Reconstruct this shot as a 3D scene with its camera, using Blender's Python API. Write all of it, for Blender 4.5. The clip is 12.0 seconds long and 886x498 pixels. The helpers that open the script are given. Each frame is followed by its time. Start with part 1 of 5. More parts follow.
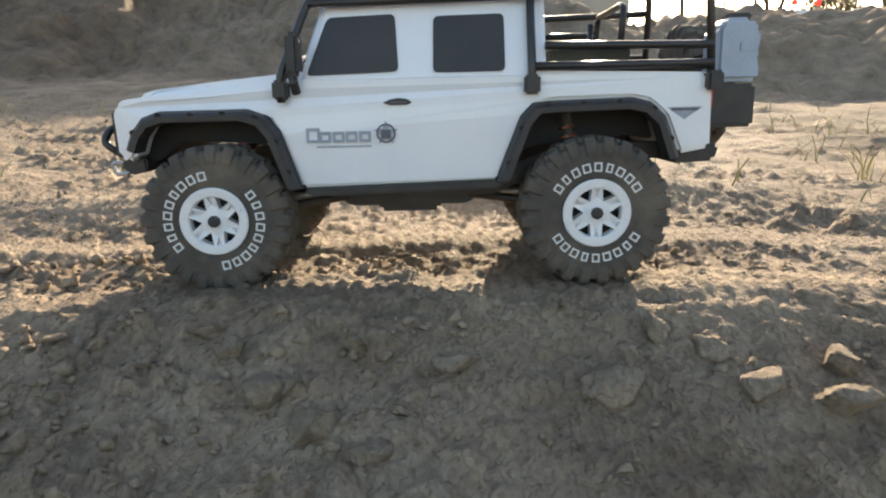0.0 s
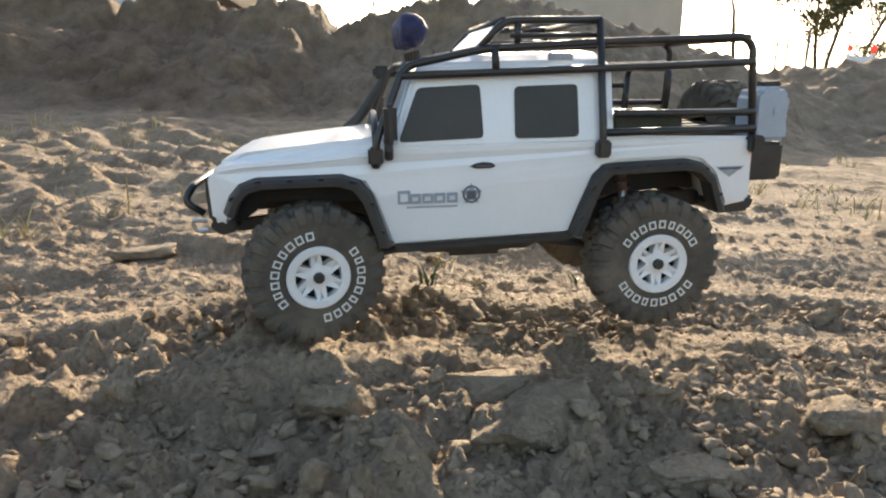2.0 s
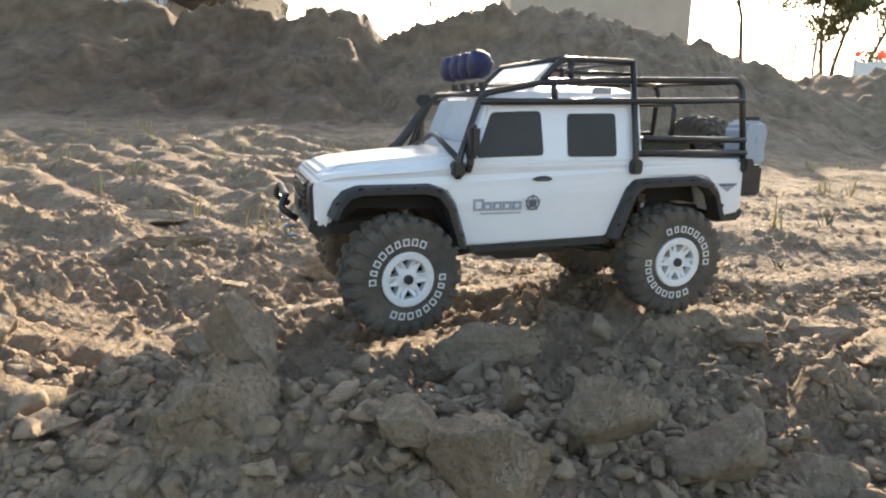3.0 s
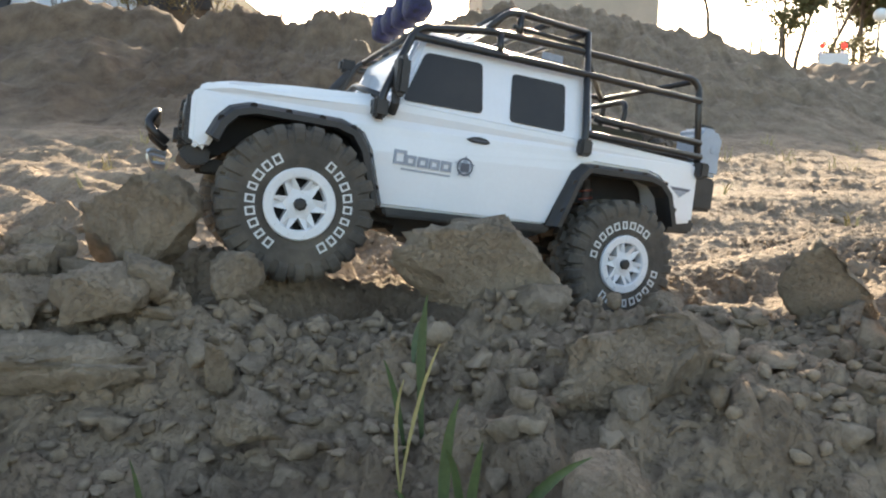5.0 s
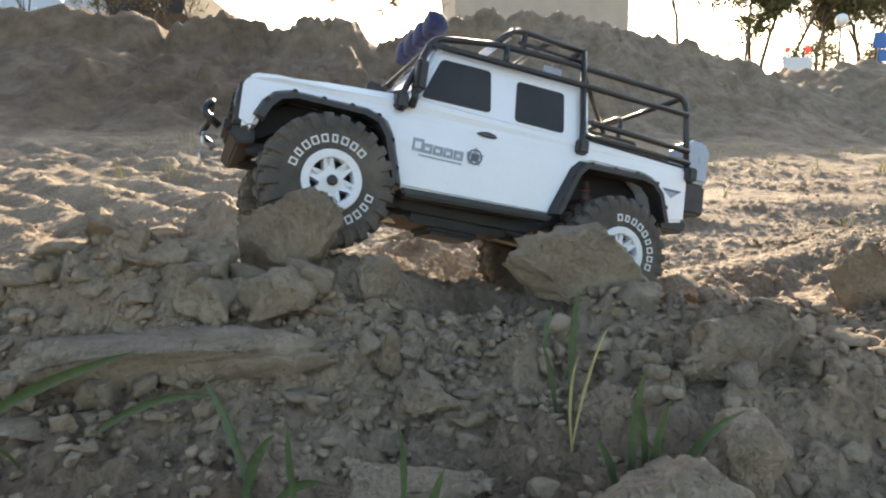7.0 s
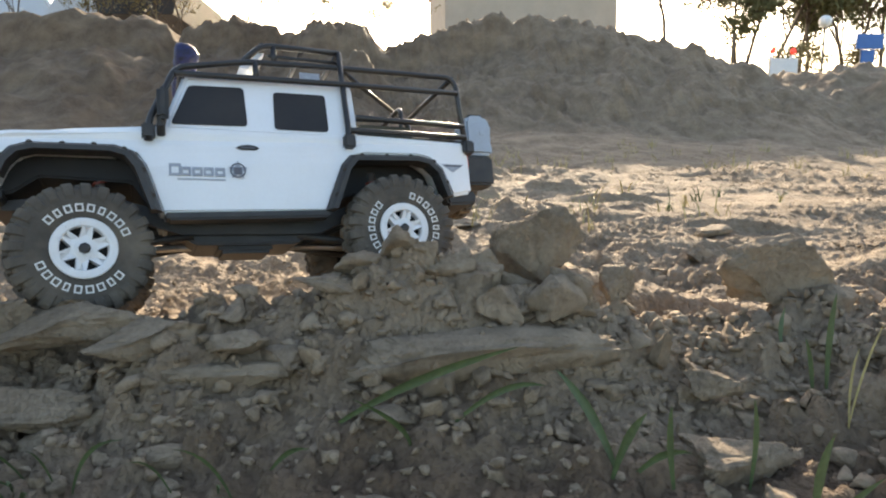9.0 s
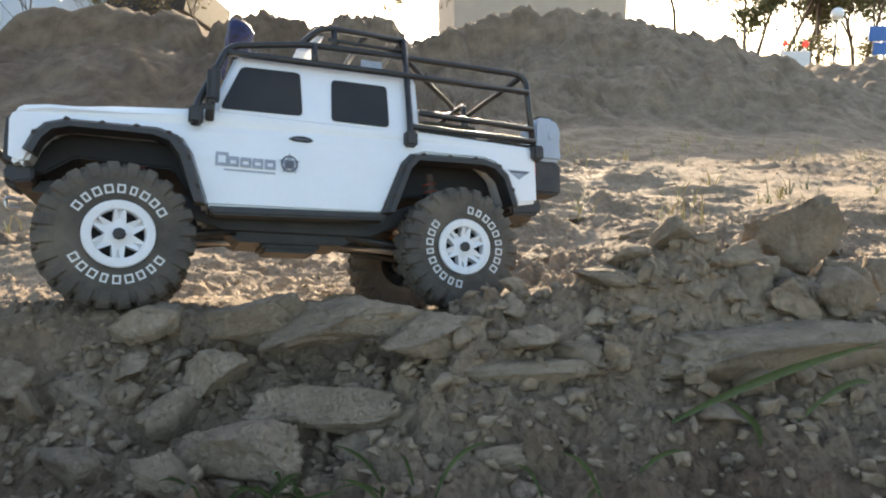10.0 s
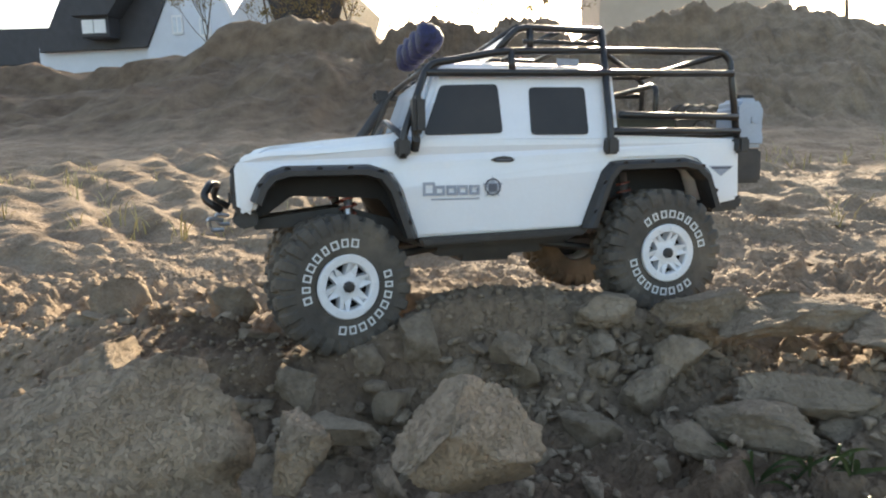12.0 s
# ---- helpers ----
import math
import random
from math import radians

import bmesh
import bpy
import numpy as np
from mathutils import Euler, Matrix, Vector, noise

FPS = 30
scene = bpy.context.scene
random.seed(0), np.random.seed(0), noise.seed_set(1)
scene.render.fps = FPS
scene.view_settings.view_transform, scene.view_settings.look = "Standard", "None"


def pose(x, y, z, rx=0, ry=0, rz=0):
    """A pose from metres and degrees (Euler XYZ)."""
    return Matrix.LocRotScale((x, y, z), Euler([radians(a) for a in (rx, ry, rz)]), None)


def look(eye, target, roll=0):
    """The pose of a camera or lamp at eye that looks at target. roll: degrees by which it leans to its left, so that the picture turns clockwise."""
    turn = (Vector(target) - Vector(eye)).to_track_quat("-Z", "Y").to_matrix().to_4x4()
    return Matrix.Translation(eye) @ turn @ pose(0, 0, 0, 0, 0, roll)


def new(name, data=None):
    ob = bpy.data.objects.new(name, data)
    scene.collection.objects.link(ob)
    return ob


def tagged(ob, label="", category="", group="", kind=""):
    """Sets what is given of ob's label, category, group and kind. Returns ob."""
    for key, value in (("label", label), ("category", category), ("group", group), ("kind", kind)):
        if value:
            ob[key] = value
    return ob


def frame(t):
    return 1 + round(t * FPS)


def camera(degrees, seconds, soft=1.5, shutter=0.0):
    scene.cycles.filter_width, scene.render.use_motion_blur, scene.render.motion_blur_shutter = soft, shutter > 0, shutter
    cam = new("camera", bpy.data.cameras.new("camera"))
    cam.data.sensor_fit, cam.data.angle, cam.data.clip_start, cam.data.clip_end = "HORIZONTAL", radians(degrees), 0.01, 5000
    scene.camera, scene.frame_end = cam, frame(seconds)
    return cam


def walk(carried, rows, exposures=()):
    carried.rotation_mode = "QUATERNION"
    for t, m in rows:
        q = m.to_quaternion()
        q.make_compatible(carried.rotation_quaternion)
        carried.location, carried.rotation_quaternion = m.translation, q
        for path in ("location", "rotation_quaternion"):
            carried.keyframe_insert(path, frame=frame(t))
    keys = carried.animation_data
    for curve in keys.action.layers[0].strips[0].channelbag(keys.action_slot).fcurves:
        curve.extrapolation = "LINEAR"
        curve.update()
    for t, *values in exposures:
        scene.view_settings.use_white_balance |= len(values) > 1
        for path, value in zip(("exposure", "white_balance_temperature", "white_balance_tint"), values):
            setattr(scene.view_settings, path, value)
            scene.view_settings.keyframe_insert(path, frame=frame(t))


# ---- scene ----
cam = camera(67.9, 12.0, soft=2.1)
EXPOSURES = [(t, e, 7050, 10) for t, e in ((0, 1.38), (0.5, 1.62), (1, 1.48), (2, 1.30), (2.5, 1.46), (3, 1.50), (5.5, 1.66), (9, 1.55), (9.5, 1.75), (10.5, 1.52), (12, 1.55))]
PATH = [
    (0, pose(1.4186, 0.3852, 0.1674, 77.05, 0.00, -1.95)),
    (0.5, pose(1.2091, 0.3545, 0.1914, 74.15, 0.02, 2.16)),
    (1, pose(0.8762, 0.2951, 0.1843, 79.97, -1.67, 0.06)),
    (1.5, pose(0.6538, 0.3257, 0.1663, 79.98, -0.25, 0.18)),
    (2, pose(0.4179, 0.2076, 0.2198, 79.70, -1.58, 0.27)),
    (2.5, pose(0.1686, 0.1023, 0.1958, 80.31, -1.51, 0.31)),
    (3, pose(0.0000, 0.0000, 0.2199, 80.08, -1.58, 0.28)),
    (3.2, pose(-0.0690, -0.0248, 0.2027, 80.03, -1.68, 0.15)),
    (4.8, pose(-0.4024, 0.0246, 0.1810, 80.36, 0.50, -2.62)),
    (5, pose(-0.4522, -0.0123, 0.1784, 80.40, 0.28, -2.61)),
    (5.5, pose(-0.5357, -0.0582, 0.1834, 80.36, 0.36, -2.99)),
    (6, pose(-0.5873, -0.0678, 0.1979, 80.35, 0.47, -3.31)),
    (6.5, pose(-0.5823, -0.0825, 0.1979, 80.32, 0.54, -4.06)),
    (6.7, pose(-0.5748, -0.0856, 0.1940, 80.63, 0.51, -4.51)),
    (8.3, pose(-0.6395, -0.0811, 0.1980, 80.43, 0.77, -6.06)),
    (8.5, pose(-0.6776, -0.0859, 0.2057, 80.39, 0.67, -6.30)),
    (9, pose(-0.8237, -0.1437, 0.2201, 80.62, 0.70, -6.30)),
    (9.5, pose(-0.9625, -0.1501, 0.2067, 80.33, 0.79, -6.28)),
    (10, pose(-1.0597, -0.0932, 0.2159, 80.22, 0.94, -5.97)),
    (10.5, pose(-1.1649, -0.0963, 0.2146, 80.54, 0.74, -3.08)),
    (11, pose(-1.2716, -0.1192, 0.2225, 80.58, 0.64, 0.26)),
    (11.5, pose(-1.3292, -0.1653, 0.2266, 80.57, 1.06, 3.71)),
    (12, pose(-1.3412, -0.1568, 0.2278, 80.46, 1.00, 5.38)),
]

walk(cam, PATH, exposures=EXPOSURES)

# ---- the toy truck's drive: pose of its frame, and the springs' travel front and rear ----
DRIVE = [
    (0, pose(1.4093, 1.0545, 0.0675, -0.20, -1.29, -2.01)),
    (0.5, pose(1.1221, 1.0289, 0.0589, 0.62, -3.02, -2.94)),
    (1, pose(0.8419, 1.0251, 0.0691, 3.24, -2.75, -1.86)),
    (1.5, pose(0.6318, 1.0368, 0.0585, 6.30, -1.69, 2.69)),
    (2, pose(0.4460, 0.9208, 0.1012, 4.74, -3.19, 7.91)),
    (2.5, pose(0.2641, 0.8861, 0.0780, 1.33, -0.05, 12.03)),
    (3, pose(0.0806, 0.8161, 0.0822, 1.77, -1.32, 17.19)),
    (3.2, pose(0.0070, 0.7815, 0.0763, 2.05, -2.81, 18.43)),
    (4.8, pose(-0.3962, 0.6910, 0.0679, -1.67, 7.08, 20.50)),
    (5, pose(-0.4372, 0.6768, 0.0740, -3.67, 9.84, 19.95)),
    (5.5, pose(-0.4796, 0.6780, 0.0789, -11.21, 12.91, 17.62)),
    (6, pose(-0.4858, 0.6854, 0.0798, -11.26, 12.44, 16.77)),
    (6.5, pose(-0.4882, 0.6799, 0.0808, -11.15, 12.90, 17.09)),
    (6.7, pose(-0.4942, 0.6732, 0.0870, -10.21, 14.79, 16.15)),
    (8.3, pose(-0.7948, 0.6863, 0.0891, -14.02, -2.92, 13.38)),
    (8.5, pose(-0.8797, 0.6762, 0.0898, -19.25, 0.07, 17.33)),
    (9, pose(-0.9782, 0.6547, 0.0930, -17.27, 3.52, 17.65)),
    (9.5, pose(-1.0204, 0.6602, 0.0998, -15.21, 4.02, 16.78)),
    (10, pose(-1.1598, 0.6378, 0.0956, -15.26, 6.98, 15.73)),
    (10.5, pose(-1.2780, 0.6033, 0.1112, -11.53, 8.11, 17.20)),
    (11, pose(-1.3682, 0.5602, 0.1072, -3.60, 0.21, 22.47)),
    (11.5, pose(-1.3725, 0.5642, 0.1049, -3.75, 1.02, 20.62)),
    (12, pose(-1.3747, 0.5652, 0.1046, -3.72, 0.79, 20.43)),
]
TRAVEL = [(0, 0.001, 0.001), (0.5, 0.006, 0.004), (1, -0.000, -0.002), (1.5, 0.004, -0.001), (2, 0.004, -0.001), (2.5, 0.003, -0.005), (3, -0.002, -0.001), (3.2, 0.004, -0.013), (4.8, 0.016, -0.004), (5, 0.018, -0.000), (5.5, 0.017, -0.003), (6, 0.016, -0.004), (6.5, 0.016, -0.003), (6.7, 0.017, -0.002), (8.3, 0.000, 0.000), (8.5, 0.000, 0.002), (9, -0.014, 0.004), (9.5, -0.017, 0.003), (10, -0.008, -0.005), (10.5, -0.006, -0.009), (11, -0.012, 0.001), (11.5, -0.014, 0.002), (12, -0.014, 0.001)]

# how far the wheels have rolled, in degrees
ROLLED = [(0, 0), (0.5, 260), (1, 513), (1.5, 700), (2, 898), (2.5, 1045), (3, 1225), (3.2, 1305), (4.8, 1604), (5, 1643), (5.5, 1696), (6.5, 1698),
          (6.7, 1706), (8.3, 1950), (8.5, 1993), (9, 2085), (9.5, 2123), (10, 2273), (10.5, 2383), (11, 2498), (11.5, 2499), (12, 2499)]

# how far the front wheels are steered, in degrees
STEERED = [(0, 2), (0.5, 8), (1, 15), (1.5, 19), (2, 14), (2.5, 8), (3, 10), (3.2, 10), (4.8, 2), (5, 1), (6, 4), (6.7, 4), (8.3, 10), (9, 12), (10, 10), (10.5, 14), (11, 18), (12, 15)]

# ---- light: low sun behind the scene, clear sky ----
SUN_EL, SUN_AZ = 18.5, 10.0
world = bpy.data.worlds.new("sky")
scene.world = world
world.use_nodes = True
wn = world.node_tree
sky = wn.nodes.new("ShaderNodeTexSky")
sky.sky_type, sky.sun_disc = "NISHITA", False
sky.sun_elevation, sky.sun_rotation = radians(SUN_EL), radians(SUN_AZ)
sky.dust_density, sky.air_density = 2.0, 1.0
wn.links.new(sky.outputs[0], wn.nodes["Background"].inputs[0])
wn.nodes["Background"].inputs[1].default_value = 0.15
sun = new("sun", bpy.data.lights.new("sun", "SUN"))
sun.data.energy, sun.data.angle, sun.data.color = 5.0, radians(0.6), (1.0, 0.87, 0.68)
SD = Vector((math.sin(radians(SUN_AZ)) * math.cos(radians(SUN_EL)), math.cos(radians(SUN_AZ)) * math.cos(radians(SUN_EL)), math.sin(radians(SUN_EL))))
sun.matrix_world = look(SD * 30, (0, 0, 0))


# ---- materials ----
def material(name, color, rough=0.6, metal=0.0, vary=0.25, scale=30.0, bump=0.2, fine=8.0, dark=None, coat=0.0, dust=0.0, each=False, crumbs=0, coarse=0):
    """Two scales of colour change, a fine bump, and dust on what faces up."""
    m = bpy.data.materials.new(name)
    m.use_nodes = True
    nt = m.node_tree
    b = nt.nodes["Principled BSDF"]
    N, L = nt.nodes.new, nt.links.new
    tc = N("ShaderNodeTexCoord")
    n1, n2 = N("ShaderNodeTexNoise"), N("ShaderNodeTexNoise")
    for n, s in ((n1, scale), (n2, scale * fine)):
        n.inputs["Scale"].default_value, n.inputs["Detail"].default_value, n.inputs["Roughness"].default_value = s, 6, 0.62
        L(tc.outputs["Object"], n.inputs["Vector"])
    ramp = N("ShaderNodeValToRGB")
    lo = dark or tuple(c * (1 - vary) for c in color)
    hi = tuple(min(1, c * (1 + vary * 0.6)) for c in color)
    ramp.color_ramp.elements[0].position, ramp.color_ramp.elements[1].position = 0.34, 0.64
    ramp.color_ramp.elements[0].color, ramp.color_ramp.elements[1].color = (*lo, 1), (*hi, 1)
    mixn = N("ShaderNodeMath")
    mixn.operation = "MULTIPLY_ADD"
    mixn.inputs[1].default_value, mixn.inputs[2].default_value = 0.35, 0.0
    L(n2.outputs["Fac"], mixn.inputs[0])
    add = N("ShaderNodeMath")
    add.operation = "MULTIPLY_ADD"
    add.inputs[1].default_value = 0.65
    L(n1.outputs["Fac"], add.inputs[0]), L(mixn.outputs[0], add.inputs[2])
    fac = add.outputs[0]
    if each:
        oi = N("ShaderNodeNewGeometry") if each == "island" else N("ShaderNodeObjectInfo")
        a2 = N("ShaderNodeMath")
        a2.operation = "MULTIPLY_ADD"
        a2.inputs[1].default_value = 0.10
        sub = N("ShaderNodeMath")
        sub.operation = "SUBTRACT"
        sub.inputs[1].default_value = 0.03
        L(oi.outputs["Random Per Island" if each == "island" else "Random"], a2.inputs[0])
        L(fac, sub.inputs[0]), L(sub.outputs[0], a2.inputs[2])
        fac = a2.outputs[0]
    L(fac, ramp.inputs[0])
    col = ramp.outputs[0]
    if dust:
        nz = N("ShaderNodeTexNoise")
        nz.inputs["Scale"].default_value, nz.inputs["Detail"].default_value = scale * 0.7, 8
        L(tc.outputs["Object"], nz.inputs["Vector"])
        mr = N("ShaderNodeMapRange")
        mr.inputs[1].default_value, mr.inputs[2].default_value, mr.inputs[3].default_value, mr.inputs[4].default_value = 0.42, 0.72, dust * 0.25, dust
        L(nz.outputs["Fac"], mr.inputs[0])
        mx = N("ShaderNodeMix")
        mx.data_type = "RGBA"
        L(mr.outputs[0], mx.inputs[0]), L(col, mx.inputs[6])
        mx.inputs[7].default_value = (0.34, 0.27, 0.19, 1)
        col = mx.outputs[2]
    L(col, b.inputs["Base Color"])
    b.inputs["Roughness"].default_value, b.inputs["Metallic"].default_value = rough, metal
    b.inputs["Coat Weight"].default_value = coat
    if bump:
        bp = N("ShaderNodeBump")
        bp.inputs["Strength"].default_value, bp.inputs["Distance"].default_value = bump, 0.6 / (scale * fine)
        L(n2.outputs["Fac"], bp.inputs["Height"]), L(bp.outputs[0], b.inputs["Normal"])
    if coarse:
        b3 = N("ShaderNodeBump")
        b3.inputs["Strength"].default_value, b3.inputs["Distance"].default_value = 0.6, coarse
        L(n1.outputs["Fac"], b3.inputs["Height"]), L(b3.outputs[0], bp.inputs["Normal"])
    if crumbs:
        vo = N("ShaderNodeTexVoronoi")
        vo.inputs["Scale"].default_value = crumbs
        wob = N("ShaderNodeVectorMath")
        wob.operation = "MULTIPLY_ADD"
        wob.inputs[1].default_value = (0.02, 0.02, 0.02)
        L(n2.outputs["Color"], wob.inputs[0]), L(tc.outputs["Object"], wob.inputs[2]), L(wob.outputs[0], vo.inputs["Vector"])
        b2 = N("ShaderNodeBump")
        b2.invert = True
        b2.inputs["Strength"].default_value, b2.inputs["Distance"].default_value = 0.7, 0.5 / crumbs
        L(vo.outputs["Distance"], b2.inputs["Height"]), L(bp.outputs[0], b2.inputs["Normal"]), L(b2.outputs[0], b.inputs["Normal"])
    return m


SOIL = material("soil", (0.29, 0.217, 0.146), 0.95, vary=0.35, scale=7, fine=14, bump=0.8, dark=(0.15, 0.104, 0.067), crumbs=150, coarse=0.05)
CLOD = material("dry_clod", (0.305, 0.234, 0.163), 0.95, vary=0.3, scale=30, fine=7, bump=1.0, dark=(0.185, 0.136, 0.090), each="object", crumbs=260)


def darken(m, color):
    """Darker soil, mixed in by the ground's own measure of damp and painted shade."""
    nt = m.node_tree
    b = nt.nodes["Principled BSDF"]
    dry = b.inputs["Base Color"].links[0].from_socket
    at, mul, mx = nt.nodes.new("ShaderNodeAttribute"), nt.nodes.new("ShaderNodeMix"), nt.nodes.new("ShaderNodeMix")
    at.attribute_name = "damp_and_shaded"
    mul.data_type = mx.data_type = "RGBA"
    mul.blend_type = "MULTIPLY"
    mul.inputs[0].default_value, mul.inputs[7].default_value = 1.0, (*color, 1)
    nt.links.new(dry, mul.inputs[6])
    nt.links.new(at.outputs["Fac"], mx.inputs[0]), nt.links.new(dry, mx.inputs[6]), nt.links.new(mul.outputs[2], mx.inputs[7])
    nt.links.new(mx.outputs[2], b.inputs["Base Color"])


darken(SOIL, (0.52, 0.46, 0.42))
GRIT = material("grit", (0.275, 0.208, 0.142), 0.95, vary=0.35, scale=25, fine=8, bump=0.8, dark=(0.15, 0.108, 0.070), each="island")
WHITE = material("white_paint", (0.80, 0.825, 0.86), 0.28, vary=0.04, scale=14, fine=20, bump=0.02, coat=0.3, dust=0.05)
BLACK = material("black_plastic", (0.022, 0.022, 0.024), 0.5, vary=0.3, scale=60, bump=0.15, dust=0.07)
TUBE = material("black_steel_tube", (0.018, 0.018, 0.02), 0.32, vary=0.3, scale=80, bump=0.1, dust=0.04)
GLASS = material("tinted_window", (0.014, 0.012, 0.012), 0.4, vary=0.2, scale=20, bump=0.0, dust=0.06)
RUBBER = material("dusty_rubber", (0.055, 0.050, 0.045), 0.9, vary=0.3, scale=40, fine=8, bump=0.35, dust=0.36)
RIM = material("white_rim", (0.78, 0.78, 0.79), 0.35, vary=0.06, scale=60, bump=0.03, dust=0.10)
LETTER = material("white_lettering", (0.72, 0.72, 0.70), 0.7, vary=0.1, scale=90, bump=0.1, dust=0.12)
DECAL = material("grey_decal", (0.10, 0.105, 0.13), 0.5, vary=0.2, scale=120, bump=0.0)
DECAL2 = material("pale_decal", (0.33, 0.36, 0.42), 0.5, vary=0.2, scale=120, bump=0.0)
REDPAINT = material("red_decal", (0.45, 0.06, 0.05), 0.5, vary=0.2, scale=100, bump=0.0)
SPRING = material("red_spring", (0.22, 0.03, 0.015), 0.4, vary=0.2, scale=80, bump=0.0, dust=0.2)
STEEL = material("bare_steel", (0.5, 0.5, 0.5), 0.35, metal=0.9, vary=0.2, scale=80, bump=0.05)
BLUECOVER = material("blue_lamp_cover", (0.012, 0.015, 0.075), 0.6, vary=0.8, scale=150, fine=3, bump=0.5, dark=(0.006, 0.006, 0.008))
CAN = material("grey_jerrycan", (0.36, 0.43, 0.52), 0.5, vary=0.1, scale=50, bump=0.05, dust=0.12)
BOXGREEN = material("dark_green_box", (0.03, 0.035, 0.022), 0.6, vary=0.2, scale=60, bump=0.1, dust=0.1)
LEAF = material("grass_green", (0.075, 0.105, 0.038), 0.55, vary=0.35, scale=40, bump=0.1, each="island")
STRAW = material("dry_grass", (0.42, 0.34, 0.14), 0.7, vary=0.3, scale=30, bump=0.1, each="island")
BARK = material("bark", (0.12, 0.09, 0.065), 0.9, vary=0.3, scale=6, bump=0.5)
NEEDLE = material("pine_needles", (0.12, 0.12, 0.05), 0.8, vary=0.4, scale=3, bump=0.2, each="island")
TWIGLEAF = material("spring_leaves", (0.22, 0.17, 0.07), 0.7, vary=0.35, scale=3, bump=0.2, each="island")
PLASTER = material("pale_plaster", (0.62, 0.66, 0.72), 0.85, vary=0.08, scale=1.5, fine=30, bump=0.1)
# plaster brown lightened so that its colour holds the sun glare before it
GLAREWALL = material("glare_paled_plaster", (0.52, 0.43, 0.34), 0.9, vary=0.12, scale=1.2, fine=30, bump=0.1)
SLATE = material("slate_roof", (0.05, 0.05, 0.056), 0.7, vary=0.25, scale=3, fine=12, bump=0.3)
TRIM = material("white_trim", (0.75, 0.75, 0.75), 0.5, vary=0.05, scale=6, bump=0.0)
PANE = material("window_pane", (0.55, 0.6, 0.66), 0.1, vary=0.15, scale=3, bump=0.0)
WOOD = material("grey_wood", (0.16, 0.13, 0.10), 0.9, vary=0.3, scale=8, bump=0.3)
SIGN = material("blue_sign", (0.05, 0.16, 0.45), 0.5, vary=0.1, scale=4, bump=0.0)

INNER = material("black_inner_plastic", (0.010, 0.010, 0.011), 0.7, vary=0.3, scale=60, bump=0.1)


def glow(name, color, power):
    m = bpy.data.materials.new(name)
    m.use_nodes = True
    b = m.node_tree.nodes["Principled BSDF"]
    b.inputs["Base Color"].default_value = (*color, 1)
    b.inputs["Emission Color"].default_value, b.inputs["Emission Strength"].default_value = (*color, 1), power
    return m


REDLAMP = glow("red_signal", (0.8, 0.03, 0.02), 1.2)
GLOBE = material("white_globe", (0.85, 0.85, 0.82), 0.3, vary=0.03, scale=3, bump=0.0)


# ---- mesh helpers ----
def part(name, bm, mat, parent=None, label="", smooth=False):
    me = bpy.data.meshes.new(name)
    bmesh.ops.recalc_face_normals(bm, faces=bm.faces)
    bm.to_mesh(me)
    bm.free()
    if smooth:
        me.polygons.foreach_set("use_smooth", [True] * len(me.polygons))
    me.materials.append(mat)
    ob = new(name, me)
    ob.parent = parent
    if label:
        ob["label"] = label
    return ob


def shared(name, me, m, parent):
    ob = new(name, me)
    ob.parent = parent
    ob.matrix_basis = m
    return ob


def thing(name, label, category, m=None, group="", kind=""):
    ob = new(name)
    ob.empty_display_size = 0.05
    if m is not None:
        ob.matrix_basis = m
    return tagged(ob, label, category, group, kind)


def bevelled(bm, width, segments=2, angle=25):
    edges = [e for e in bm.edges if len(e.link_faces) == 2 and e.calc_face_angle(0) > radians(angle)]
    if edges and width:
        bmesh.ops.bevel(bm, geom=edges, offset=width, segments=segments, affect="EDGES", clamp_overlap=True)
    return bm


def box(lo, hi, bevel=0.0, bm=None):
    bm2 = bmesh.new()
    bmesh.ops.create_cube(bm2, size=1)
    for v in bm2.verts:
        v.co = Vector([lo[i] + (v.co[i] + 0.5) * (hi[i] - lo[i]) for i in range(3)])
    bevelled(bm2, bevel)
    return join(bm, bm2)


def join(bm, other):
    if bm is None:
        return other
    me = bpy.data.meshes.new("tmp")
    other.to_mesh(me)
    other.free()
    bm.from_mesh(me)
    bpy.data.meshes.remove(me)
    return bm


def prism(outline, y0, y1, bevel=0.0, shear=None, bm=None, segments=2):
    """Outline in x and z, pushed from y0 to y1. shear(x, y, z) may move the corners."""
    b = bmesh.new()
    a = [b.verts.new((x, y0, z)) for x, z in outline]
    c = [b.verts.new((x, y1, z)) for x, z in outline]
    n = len(outline)
    b.faces.new(a), b.faces.new(c[::-1])
    for i in range(n):
        b.faces.new((a[i], a[(i + 1) % n], c[(i + 1) % n], c[i]))
    if shear:
        for v in b.verts:
            v.co = Vector(shear(*v.co))
    bmesh.ops.recalc_face_normals(b, faces=b.faces)
    bevelled(b, bevel, segments)
    return join(bm, b)


